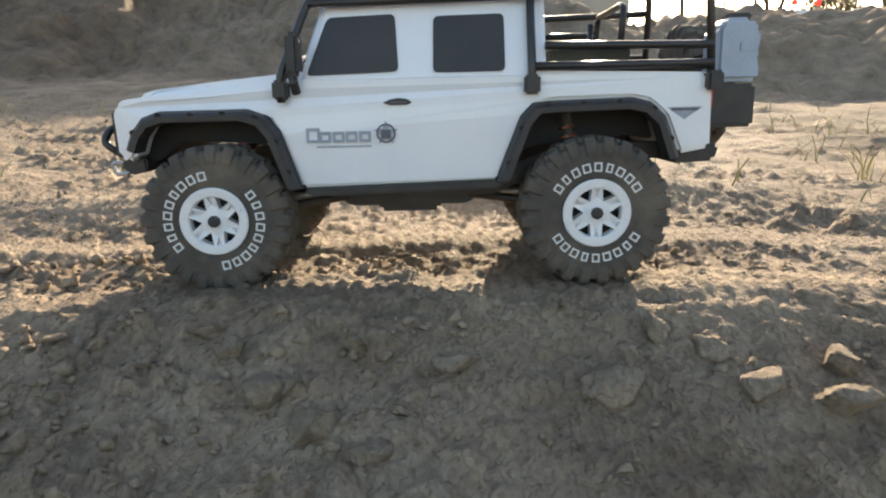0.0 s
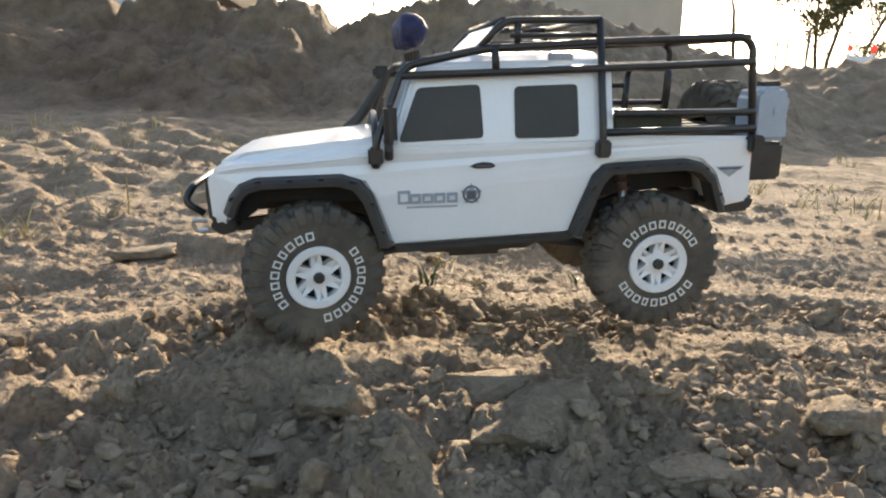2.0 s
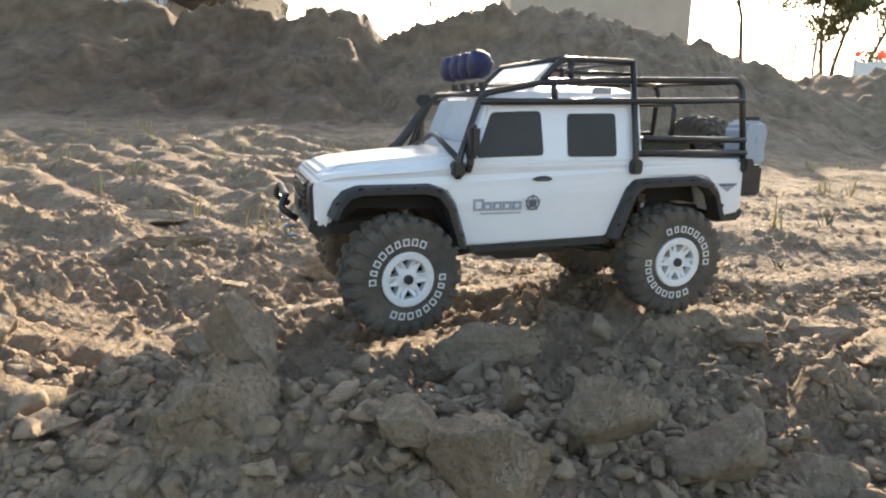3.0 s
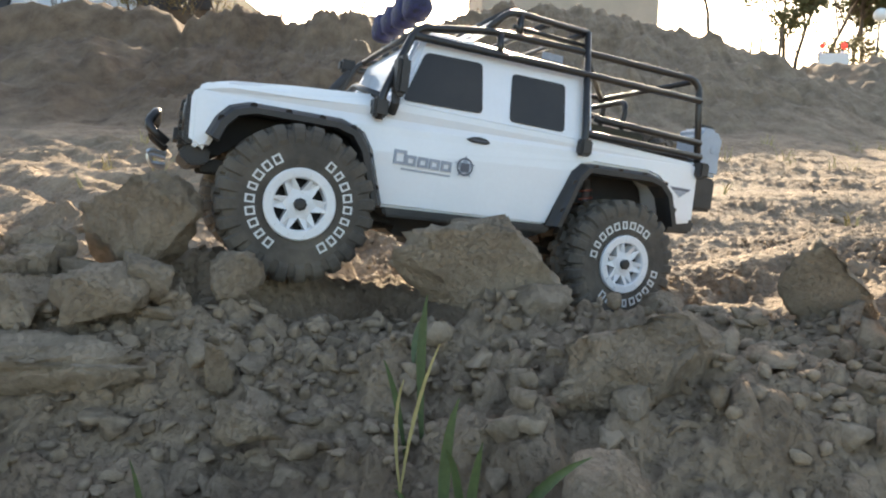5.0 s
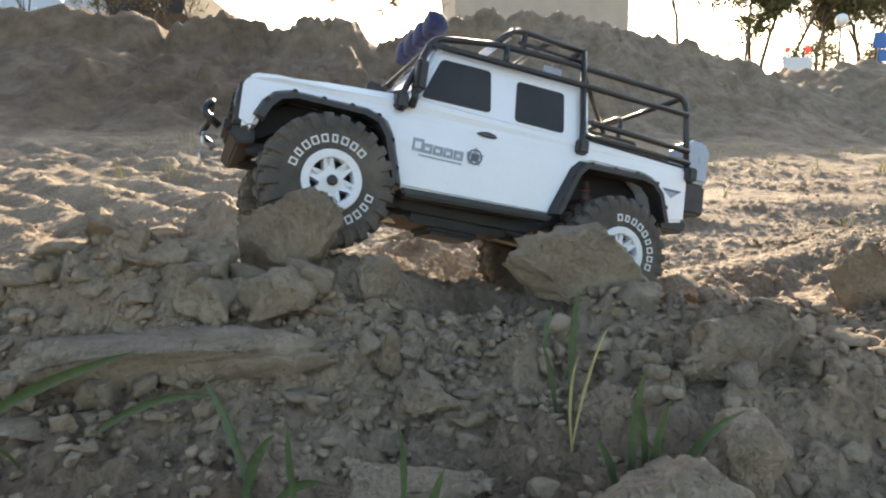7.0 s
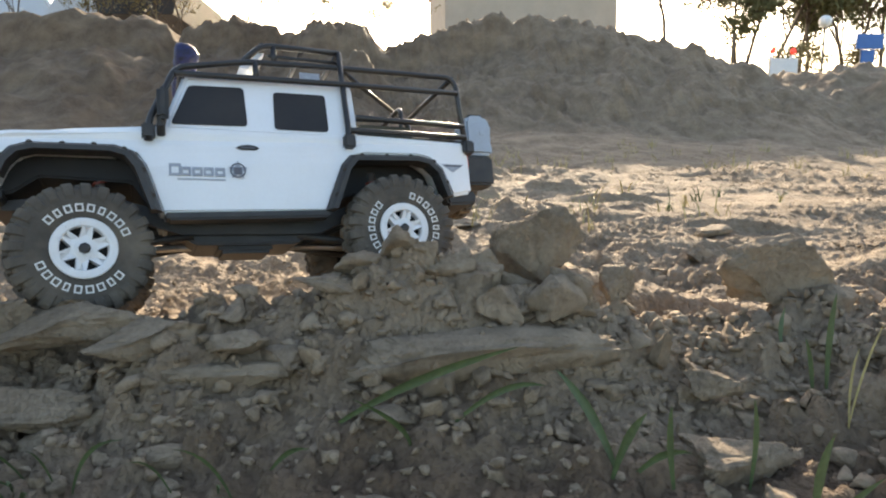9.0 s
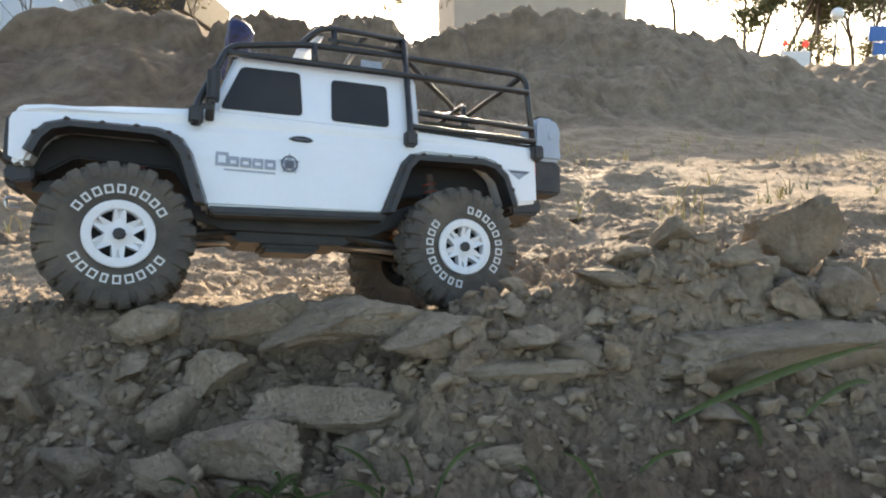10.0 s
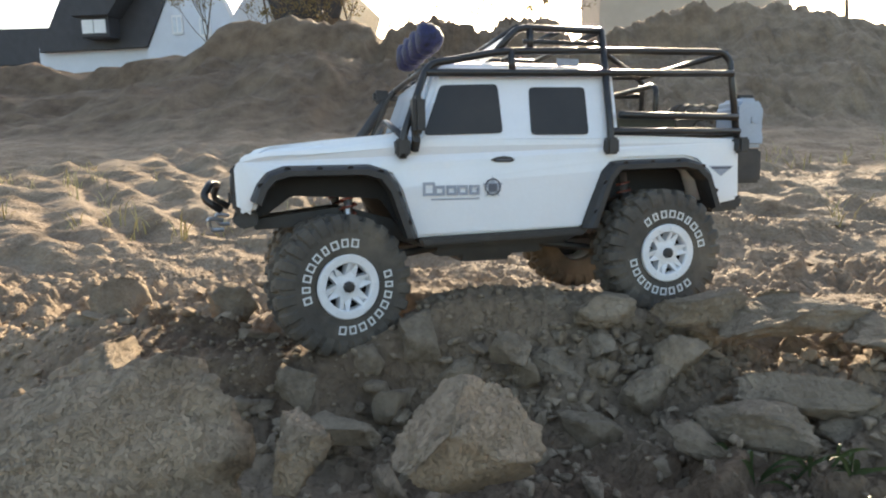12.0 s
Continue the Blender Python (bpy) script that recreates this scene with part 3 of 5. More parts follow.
ROCKS = [
    (-0.660, 0.498, (0.047, 0.032, 0.052), 0.134, 12, 0), (-0.385, 0.494, (0.090, 0.038, 0.046), 0.094, -4, 3), (-0.357, 0.462, (0.024, 0.02, 0.024), 0.068, 0, 0),
    (-0.800, 0.462, (0.026, 0.022, 0.022), 0.134, 0, 8), (-0.776, 0.455, (0.022, 0.018, 0.018), 0.122, 40, 0), (-0.842, 0.468, (0.030, 0.022, 0.014), 0.108, 15, 6), (-0.826, 0.448, (0.024, 0.020, 0.014), 0.098, 70, 0), (-0.752, 0.448, (0.024, 0.020, 0.018), 0.106, 20, 5), (-0.716, 0.458, (0.022, 0.018, 0.016), 0.092, 0, 0), (-0.690, 0.440, (0.024, 0.02, 0.018), 0.082, 35, 0), (-0.800, 0.430, (0.022, 0.018, 0.013), 0.086, 10, 0), (-0.760, 0.425, (0.020, 0.016, 0.013), 0.080, 55, 0), (-0.640, 0.445, (0.026, 0.022, 0.020), 0.086, 15, 0), (-0.735, 0.480, (0.030, 0.024, 0.020), 0.102, 25, -8), (-0.862, 0.45, (0.034, 0.024, 0.012), 0.092, -15, 4),
    (-0.735, 0.432, (0.026, 0.022, 0.018), 0.088, 10, 0), (-0.59, 0.47, (0.024, 0.02, 0.02), 0.082, 0, 0), (-0.65, 0.425, (0.036, 0.026, 0.024), 0.088, 30, 0),
    (-0.71, 0.42, (0.03, 0.022, 0.02), 0.08, 70, 0), (-0.576, 0.384, (0.012, 0.008, 0.022), 0.046, 10, 20), (-0.55, 0.343, (0.025, 0.016, 0.014), 0.02, -20, 10),
    (-0.758, 0.378, (0.135, 0.034, 0.022), 0.044, 3, 3), (-0.56, 0.27, (0.055, 0.025, 0.018), -0.004, 5, 0), (-0.43, 0.215, (0.05, 0.035, 0.035), 0.03, 0, 0),
    (-0.37, 0.255, (0.03, 0.03, 0.025), 0.02, 0, 0), (-0.29, 0.37, (0.09, 0.03, 0.03), 0.062, 38, 12), 
    (-0.126, 0.372, (0.046, 0.034, 0.052), 0.070, 20, 12), (-0.142, 0.462, (0.038, 0.028, 0.040), 0.086, -10, 6), (-0.215, 0.68, (0.040, 0.028, 0.026), 0.022, 20, 5), (0.036, 0.585, (0.056, 0.022, 0.032), 0.036, 16, 10),
    (0.052, 0.445, (0.013, 0.011, 0.026), 0.050, 0, 10), (0.115, 0.415, (0.034, 0.026, 0.034), 0.060, 15, 0), (0.03, 0.32, (0.036, 0.03, 0.032), 0.058, 0, 0),
    (-0.02, 0.36, (0.022, 0.02, 0.02), 0.062, 0, 0), (0.19, 0.40, (0.04, 0.03, 0.025), 0.035, 0, 0), (0.27, 0.44, (0.036, 0.026, 0.02), None, -20, 6),
    (0.335, 0.70, (0.046, 0.030, 0.022), 0.014, 20, 6), (0.398, 0.652, (0.040, 0.026, 0.010), -0.004, -38, 14), (0.17, 0.69, (0.02, 0.014, 0.014), 0.02, 0, 0),
    (-0.22, 0.58, (0.03, 0.02, 0.02), 0.03, 0, 0), (0.64, 0.745, (0.024, 0.02, 0.018), -0.02, 0, 0), (0.93, 0.78, (0.025, 0.02, 0.016), 0.0, 0, 0),
    (1.31, 0.72, (0.026, 0.02, 0.016), None, 0, 0), (1.55, 0.80, (0.022, 0.018, 0.014), None, 0, 0), (1.70, 0.78, (0.024, 0.018, 0.014), None, 0, 0), (1.63, 0.84, (0.016, 0.014, 0.011), None, 0, 0),
    (1.315, 0.80, (0.018, 0.015, 0.013), None, 20, 0), (1.345, 0.775, (0.022, 0.017, 0.015), None, 70, 0), (1.385, 0.76, (0.017, 0.014, 0.012), None, 0, 0),
    (1.37, 0.73, (0.020, 0.016, 0.014), None, 40, 0), (1.42, 0.715, (0.024, 0.018, 0.016), None, 10, 0), (1.455, 0.69, (0.018, 0.015, 0.012), None, 60, 0),
    (1.40, 0.68, (0.016, 0.013, 0.011), None, 0, 0), (1.28, 0.835, (0.015, 0.012, 0.010), None, 30, 0), (1.66, 0.80, (0.019, 0.015, 0.013), None, 15, 0),
    (1.72, 0.82, (0.021, 0.016, 0.014), None, 80, 0), (1.19, 0.72, (0.020, 0.016, 0.014), None, 0, 0), (0.50, 0.70, (0.075, 0.04, 0.020), None, 28, 6), (0.60, 0.64, (0.05, 0.032, 0.016), None, 24, 5),
    (0.45, 0.77, (0.05, 0.03, 0.014), None, 30, 5), (0.74, 0.70, (0.034, 0.026, 0.018), None, 60, 0), (1.60, 0.86, (0.017, 0.013, 0.011), None, 50, 0),
    (-1.376, 0.462, (0.062, 0.030, 0.040), 0.066, 4, 3), (-1.430, 0.455, (0.032, 0.024, 0.026), 0.036, 30, 5), (-1.416, 0.415, (0.028, 0.022, 0.024), 0.060, 30, 0), (-1.242, 0.455, (0.036, 0.026, 0.020), 0.076, -10, 5),
    (-1.747, 0.50, (0.036, 0.028, 0.030), 0.072, 25, -24), (-1.520, 0.385, (0.034, 0.026, 0.028), 0.016, 12, 6), (-1.085, 0.445, (0.075, 0.034, 0.020), 0.072, 2, 3),
    (-1.46, 0.405, (0.024, 0.02, 0.018), 0.035, 50, 0), (-1.335, 0.405, (0.024, 0.018, 0.018), 0.045, 70, 8), (-1.19, 0.415, (0.026, 0.02, 0.02), 0.045, 20, -6),
    (-1.60, 0.46, (0.03, 0.022, 0.018), 0.030, 35, 0), (-1.48, 0.315, (0.04, 0.026, 0.02), 0.010, -8, 0), (-1.15, 0.33, (0.045, 0.028, 0.022), 0.010, 5, 0), (-1.298, 0.425, (0.036, 0.026, 0.032), 0.030, 10, 6), (-1.272, 0.372, (0.038, 0.026, 0.034), -0.002, -12, 5),
    (-1.366, 0.13, (0.042, 0.03, 0.034), 0.098, 0, 0), (-1.545, 0.115, (0.075, 0.04, 0.050), 0.116, 10, 10), (-1.27, 0.09, (0.03, 0.025, 0.025), 0.075, 0, 0),
    (-1.44, 0.13, (0.022, 0.02, 0.018), 0.085, 0, 0), (-1.20, 0.11, (0.035, 0.025, 0.02), 0.06, 0, 0), (-1.54, 0.43, (0.036, 0.026, 0.02), 0.0, 0, 0),
    (-1.695, 0.37, (0.052, 0.036, 0.026), 0.044, 0, 5), (-1.64, 0.52, (0.03, 0.025, 0.02), 0.06, 0, 0),
    (-1.22, 0.395, (0.03, 0.02, 0.02), 0.018, 0, 0), (-1.01, 0.42, (0.075, 0.035, 0.020), 0.066, 4, 4), (-0.96, 0.395, (0.07, 0.03, 0.014), 0.034, -8, -3),
    (-1.08, 0.375, (0.075, 0.03, 0.02), 0.02, 3, 3), (-1.17, 0.45, (0.05, 0.03, 0.022), 0.075, 0, 0), (-0.93, 0.405, (0.03, 0.02, 0.014), 0.057, 20, 0),
    (-1.30, 0.475, (0.03, 0.022, 0.02), 0.06, 0, 0), (-1.44, 0.36, (0.02, 0.016, 0.02), 0.015, 0, 0), (-1.40, 0.30, (0.03, 0.02, 0.02), -0.01, 0, 0),
    (-0.191, 1.06, (0.050, 0.026, 0.024), None, 48, 5), (-0.33, 0.99, (0.065, 0.040, 0.013), None, 30, 4), (-0.50, 1.20, (0.075, 0.042, 0.014), None, 25, -4), (-0.62, 1.45, (0.09, 0.05, 0.016), None, 15, 5),
    (-0.75, 1.08, (0.06, 0.04, 0.013), None, 40, 4), (-0.05, 1.25, (0.055, 0.035, 0.014), None, 35, -5), (-1.05, 1.25, (0.07, 0.04, 0.015), None, 20, 4), (-1.75, 0.95, (0.05, 0.034, 0.018), None, 10, 5)]
for number, (x, y, size, z, turn, tilt) in enumerate(ROCKS):
    flat = size[2] < 0.45 * size[0]
    rock(x, y, size, z, turn, tilt, number + 1, "flat plate of dry crusted earth lying on the field" if flat and y > 0.9 else "flat layered slab of dry earth resting on the ridge" if flat else
         "large cracked brown clod of dry earth beside the wheels" if max(size) > 0.045 else "small pale brown clod of dry earth on the soil")


def build_grit():
    """Loose crumbs and pebbles, past counting."""
    rng = np.random.default_rng(5)
    kinds = [lump(rng, 1, 7, 0, 0.7, 0.34) for _ in range(16)]
    kinds2 = [lump(rng, 2, 12, 0.28, 0.62, 0.30) for _ in range(12)]
    n = 7500
    x = rng.uniform(-2.1, 1.95, n)
    y = np.where(rng.random(n) < 0.84, rng.uniform(0.05, 1.1, n), rng.uniform(1.0, 2.6, n))
    size = 0.0022 + 0.0085 * rng.random(n) ** 2.4
    more = rng.random(n) < 0.35
    x, y = np.where(more, rng.uniform(-1.9, 0.3, n), x), np.where(more, rng.normal(0.42, 0.08, n), y)
    size = np.where(more, 0.004 + 0.010 * rng.random(n) ** 2.2, size)
    size = np.where((x > 1.2) & (y < 0.95), size * 0.85, size)
    for xs, ys, zs in RUTS:
        size = np.where(np.abs(y - np.interp(x, xs, ys)) < 0.05, size * 0.45, size)
    z = land(x, y)
    co, fa, base = [], [], 0
    for i in range(n):
        v, f = kinds2[i % 12] if size[i] > 0.0075 else kinds[i % 16]
        a = rng.uniform(0, math.tau)
        s = size[i] * np.array([1, rng.uniform(0.5, 1), rng.uniform(0.35, 0.85)])
        p = v * s
        p = np.stack([p[:, 0] * math.cos(a) - p[:, 1] * math.sin(a), p[:, 0] * math.sin(a) + p[:, 1] * math.cos(a), p[:, 2]], 1)
        co.append(p + np.array([x[i], y[i], z[i] + s[2] * 0.3]))
        fa.append(f + base)
        base += len(v)
    me = mesh_from("crumbs", np.concatenate(co), np.concatenate(fa))
    me.materials.append(GRIT)
    tagged(new("soil_crumbs", me), "loose crumbs and pebbles of dry earth", "gravel", kind="stuff")


build_grit()


def build_rubble():
    """Middling rubble heaped on the ridge and its foot, past counting."""
    rng = np.random.default_rng(17)
    kinds = [lump(rng, 2, 13, 0.30, 0.6, 0.30) for _ in range(24)]
    plain = [lump(rng, 1, 9, 0, 0.65, 0.32) for _ in range(16)]
    n = 5200
    x = rng.uniform(-1.95, 0.45, n)
    y = np.where(rng.random(n) < 0.7, rng.normal(0.41, 0.075, n), rng.uniform(0.12, 0.62, n))
    right = rng.random(n) < 0.55
    x, y = np.where(right, rng.uniform(0.1, 1.45, n), x), np.where(right, 0.46 + 0.62 * rng.random(n), y)
    size = np.where(right, 0.0045 + 0.0115 * rng.random(n) ** 2.6, 0.0055 + 0.0125 * rng.random(n) ** 2.2)
    size = np.where(x > 1.2, size * 0.6, size)
    for xs, ys, zs in RUTS:
        size = np.where(np.abs(y - np.interp(x, xs, ys)) < 0.045, size * 0.3, size)
    size = np.where((y < 0.34) & (x < -0.5), size * 0.55, size)
    z = land(x, y)
    co, fa, base = [], [], 0
    for i in range(n):
        v, f = kinds[i % 24] if size[i] > 0.0075 else plain[i % 16]
        a, b = rng.uniform(0, math.tau), rng.uniform(-0.5, 0.5)
        s = size[i] * np.array([1, rng.uniform(0.55, 0.95), rng.uniform(0.4, 0.85)])
        p = v * s
        p = np.stack([p[:, 0] * math.cos(b) - p[:, 2] * math.sin(b), p[:, 1], p[:, 0] * math.sin(b) + p[:, 2] * math.cos(b)], 1)
        p = np.stack([p[:, 0] * math.cos(a) - p[:, 1] * math.sin(a), p[:, 0] * math.sin(a) + p[:, 1] * math.cos(a), p[:, 2]], 1)
        co.append(p + np.array([x[i], y[i], z[i] + s[2] * 0.35]))
        fa.append(f + base)
        base += len(v)
    me = mesh_from("rubble", np.concatenate(co), np.concatenate(fa))
    me.materials.append(GRIT)
    tagged(new("rubble", me), "heaped rubble of small dry earth clods", "rubble", kind="stuff")


build_rubble()


def build_stones():
    """The larger loose stones of the ridge, one by one."""
    rng = np.random.default_rng(11)
    kinds = []
    for _ in range(18):
        v, f = lump(rng, 3, 14, 0.26, 0.6, 0.30)
        me = mesh_from("stone", v * 0.016, f)
        me.materials.append(CLOD)
        kinds.append(me)
    spots = []
    while len(spots) < 299:
        ridge = len(spots) < 225
        x = -1.85 + 2.2 * rng.random() ** 1.35 if ridge else rng.uniform(0.3, 1.9)
        y = rng.normal(0.41, 0.09) if ridge else (0.62 + 0.27 * rng.random() if x > 1.0 else 0.6 + 0.8 * rng.random() ** 1.6)
        if any(abs(y - np.interp(x, xs, ys)) < 0.05 for xs, ys, zs in RUTS):
            continue
        s = (0.009 + 0.022 * rng.random() ** 1.8) if x < -1.0 else 0.009 + 0.024 * rng.random() ** 1.9
        spots.append((x, y, s if ridge or x < 1.1 else s * 0.7))
    zs = land(np.array([s[0] for s in spots]), np.array([s[1] for s in spots]))
    for k, (x, y, s) in enumerate(spots):
        sz = s * rng.uniform(0.35, 0.8)
        m = pose(x, y, zs[k] + sz * 0.2, rng.uniform(-25, 25), rng.uniform(-25, 25), rng.uniform(0, 360)) @ Matrix.Diagonal((s / 0.016, s / 0.016 * rng.uniform(0.6, 0.95), sz / 0.016, 1))
        shared("stone", kinds[k % 18], m, ground)


build_stones()


# ---- the toy truck: x to its tail, y to its far side, z up from the hubs ----
truck = thing("toy_truck", "white radio-controlled pickup truck with black roll cage driving over clods", "toy truck")
SILL, BELT = 0.027, 0.119
BODY = [(-0.240, 0.050), (-0.2475, 0.055), (-0.2485, 0.090), (-0.2455, 0.0985), (-0.238, 0.1030), (-0.220, 0.1050), (-0.160, 0.1075), (-0.105, 0.112), (-0.082, 0.117), (0.122, BELT), (0.261, 0.115),
        (0.263, 0.052), (0.236, 0.047), (0.222, 0.080), (0.208, 0.092), (0.195, 0.095), (0.126, 0.094), (0.112, 0.090), (0.103, 0.082), (0.081, 0.027),
        (-0.090, 0.024), (-0.105, 0.070), (-0.113, 0.083), (-0.128, 0.088), (-0.203, 0.088), (-0.217, 0.083), (-0.226, 0.070), (-0.233, 0.052)]


def tuck(x, y, z):
    nose = max(0.0, (-0.22 - x) / 0.03)
    k = 1 - 0.035 * min(1, nose) - 0.03 * max(0, (0.06 - z) / 0.04)
    return x, y * k, z


body = part("body", prism(BODY, -0.1, 0.1, 0.0035, tuck), WHITE, truck, "glossy white painted body shell", smooth=False)


def side_y(z):
    return 0.0985 - 0.19 * max(0, z - 0.115)


def cab_shape():
    b = bmesh.new()
    rows = []
    for z, x0, x1 in ((0.112, -0.086, 0.122), (0.126, -0.083, 0.122), (0.178, -0.064, 0.121), (0.187, -0.057, 0.120), (0.1935, -0.03, 0.117), (0.1965, 0.0, 0.105)):
        w = side_y(z) - (0.004 if z > 0.182 else 0) - (0.018 if z > 0.192 else 0) - (0.02 if z > 0.196 else 0)
        rows.append([b.verts.new(p) for p in ((x0, -w, z), (x1, -w, z), (x1, w, z), (x0, w, z))])
    for u, v in zip(rows, rows[1:]):
        for k in range(4):
            b.faces.new((u[k], u[(k + 1) % 4], v[(k + 1) % 4], v[k]))
    b.faces.new(rows[0][::-1]), b.faces.new(rows[-1])
    bmesh.ops.recalc_face_normals(b, faces=b.faces)
    return bevelled(b, 0.004, 3)


part("cab", cab_shape(), WHITE, truck, "white crew cab with a rounded roof")
part("hood", prism([(-0.247, 0.088), (-0.2445, 0.100), (-0.236, 0.1075), (-0.218, 0.1115), (-0.170, 0.1165), (-0.114, 0.1215), (-0.084, 0.1245), (-0.084, 0.10), (-0.22, 0.095)], -0.080, 0.080, 0.005,
                   lambda x, y, z: (x, y * (1 - 0.12 * max(0, (-0.2 - x) / 0.04)), z)), WHITE, truck, "white raised hood")


def pane(outline, side, lift=0.0012, thick=0.0016):
    """A window of the slanting cab side."""
    b = bmesh.new()
    pts = []
    n = len(outline)
    for i in range(n):
        p, a, c = Vector(outline[i]), Vector(outline[i - 1]), Vector(outline[(i + 1) % n])
        r = 0.005
        u, w = p + (a - p).normalized() * r, p + (c - p).normalized() * r
        pts += [u.lerp(p, s / 4).lerp(p.lerp(w, s / 4), s / 4) for s in range(5)]
    ring = [[b.verts.new((p.x, side * (side_y(p.y) + o), p.y)) for p in pts] for o in (lift, lift - thick)]
    m = len(pts)
    b.faces.new(ring[0]), b.faces.new(ring[1][::-1])
    for i in range(m):
        b.faces.new((ring[0][i], ring[0][(i + 1) % m], ring[1][(i + 1) % m], ring[1][i]))
    return b


for side in (-1, 1):
    part("side_window", pane([(-0.080, 0.119), (-0.061, 0.166), (-0.0045, 0.168), (-0.0025, 0.121)], side), GLASS, truck, "dark tinted front side window")
    part("side_window", pane([(0.0265, 0.1195), (0.0275, 0.1655), (0.0865, 0.1665), (0.0870, 0.1195)], side), GLASS, truck, "dark tinted rear side window")


def windshield():
    b = bmesh.new()
    ring = []
    for o in (0.0015, -0.001):
        ring.append([b.verts.new(p) for p in ((-0.0815 - o, -0.085, 0.134), (-0.0815 - o, 0.085, 0.134), (-0.0655 - o, 0.076, 0.178), (-0.0655 - o, -0.076, 0.178))])
    b.faces.new(ring[0]), b.faces.new(ring[1][::-1])
    for i in range(4):
        b.faces.new((ring[0][i], ring[0][(i + 1) % 4], ring[1][(i + 1) % 4], ring[1][i]))
    return b


part("windshield", windshield(), PANE, truck, "pale reflecting windshield")
part("rear_window", box((0.121, -0.07, 0.135), (0.1232, 0.07, 0.175), 0.001), GLASS, truck)

# fender flares with their bolts
FRONT_ARCH = [(-0.2355, 0.063), (-0.2295, 0.077), (-0.2205, 0.087), (-0.206, 0.0920), (-0.132, 0.0925), (-0.116, 0.087), (-0.106, 0.074), (-0.090, 0.025)]
REAR_ARCH = [(0.080, 0.028), (0.100, 0.081), (0.110, 0.092), (0.126, 0.0935), (0.193, 0.0950), (0.209, 0.091), (0.222, 0.079), (0.234, 0.046)]


def flare(arch, side):
    b = bmesh.new()
    c = Vector((sum(p[0] for p in arch) / len(arch), 0.03))
    secs = []
    for p in arch:
        q = Vector(p)
        inw = (c - q).normalized()
        sec = []
        for d, y in ((-0.001, 0.097), (-0.001, 0.1015), (0.0016, 0.1085), (0.0045, 0.1120), (0.0098, 0.1118), (0.0105, 0.105), (0.010, 0.090)):
            w = q + inw * d
            sec.append(b.verts.new((w.x, side * y, w.y)))
        secs.append(sec)
    for u, w in zip(secs, secs[1:]):
        for k in range(7):
            b.faces.new((u[k], u[(k + 1) % 7], w[(k + 1) % 7], w[k]))
    b.faces.new(secs[0]), b.faces.new(secs[-1][::-1])
    return b


bolt_bm = bmesh.new()
bmesh.ops.create_cone(bolt_bm, cap_ends=True, segments=8, radius1=0.0030, radius2=0.0024, depth=0.002)
bolt_me = bpy.data.meshes.new("bolt")
bolt_bm.to_mesh(bolt_me)
bolt_bm.free()
bolt_me.materials.append(TUBE)
for arch in (FRONT_ARCH, REAR_ARCH):
    for side in (-1, 1):
        fl = part("fender_flare", flare(arch, side), BLACK, truck, "black plastic fender flare with bolts", smooth=False)
        line = [Vector((x, 0, z)) for x, z in arch]
        total = sum((b - a).length for a, b in zip(line, line[1:]))
        for k in range(7):
            d = total * (0.08 + 0.14 * k)
            for a, b in zip(line, line[1:]):
                if d <= (b - a).length:
                    p = a.lerp(b, d / (b - a).length)
                    break
                d -= (b - a).length
            inw = Vector((sum(v[0] for v in arch) / len(arch) - p.x, 0, 0.03 - p.z)).normalized()
            shared("bolt", bolt_me, pose(p.x + inw.x * 0.0035, side * 0.1095, p.z + inw.z * 0.0030, 70 * side, 0, 0), fl)

# roll cage of black tube
R0 = 0.0036
NS, FS = -0.094, 0.094
for s in (-1, 1):
    y = 0.097 * s
    yr = 0.090 * s
    for pts in (
            [(-0.101, 0.104 * s, 0.098), (-0.101, 0.106 * s, 0.118), (-0.076, 0.093 * s, 0.178), (-0.068, 0.091 * s, 0.1855), (0.0, yr, 0.1985), (0.107, 0.087 * s, 0.2030), (0.250, 0.083 * s, 0.2065), (0.2595, 0.084 * s, 0.198), (0.2605, 0.097 * s, 0.105)],
            [(-0.075, 0.094 * s, 0.1765), (0.109, 0.0945 * s, 0.1800), (0.258, 0.090 * s, 0.1835)],
            [(0.0095, 0.094 * s, 0.178), (0.0095, 0.090 * s, 0.2005)],
            [(0.109, 0.103 * s, 0.104), (0.109, 0.102 * s, 0.125), (0.107, 0.086 * s, 0.2225)],
            [(-0.004, 0.088 * s, 0.199), (0.018, 0.085 * s, 0.2225), (0.107, 0.085 * s, 0.2225)],
            [(0.024, 0.086 * s, 0.2095), (0.107, 0.086 * s, 0.2095)],
            [(0.031, 0.086 * s, 0.200), (0.031, 0.085 * s, 0.2225)],
            [(0.112, 0.101 * s, 0.1225), (0.2605, 0.099 * s, 0.1225)],
            [(0.120, 0.099 * s, 0.139), (0.2600, 0.096 * s, 0.1375)]):
        part("cage_tube", tube(rounded(pts), R0 if pts[0][0] != 0.024 else 0.0022, 8), TUBE, truck, "black steel roll cage tube", smooth=True)
    for x in (-0.101, 0.109, 0.2605):
        part("cage_foot", box((x - 0.0065, y - 0.009 * (s < 0) - 0.003, 0.100), (x + 0.0065, y + 0.009 * (s > 0) + 0.003, 0.116), 0.002), BLACK, truck)
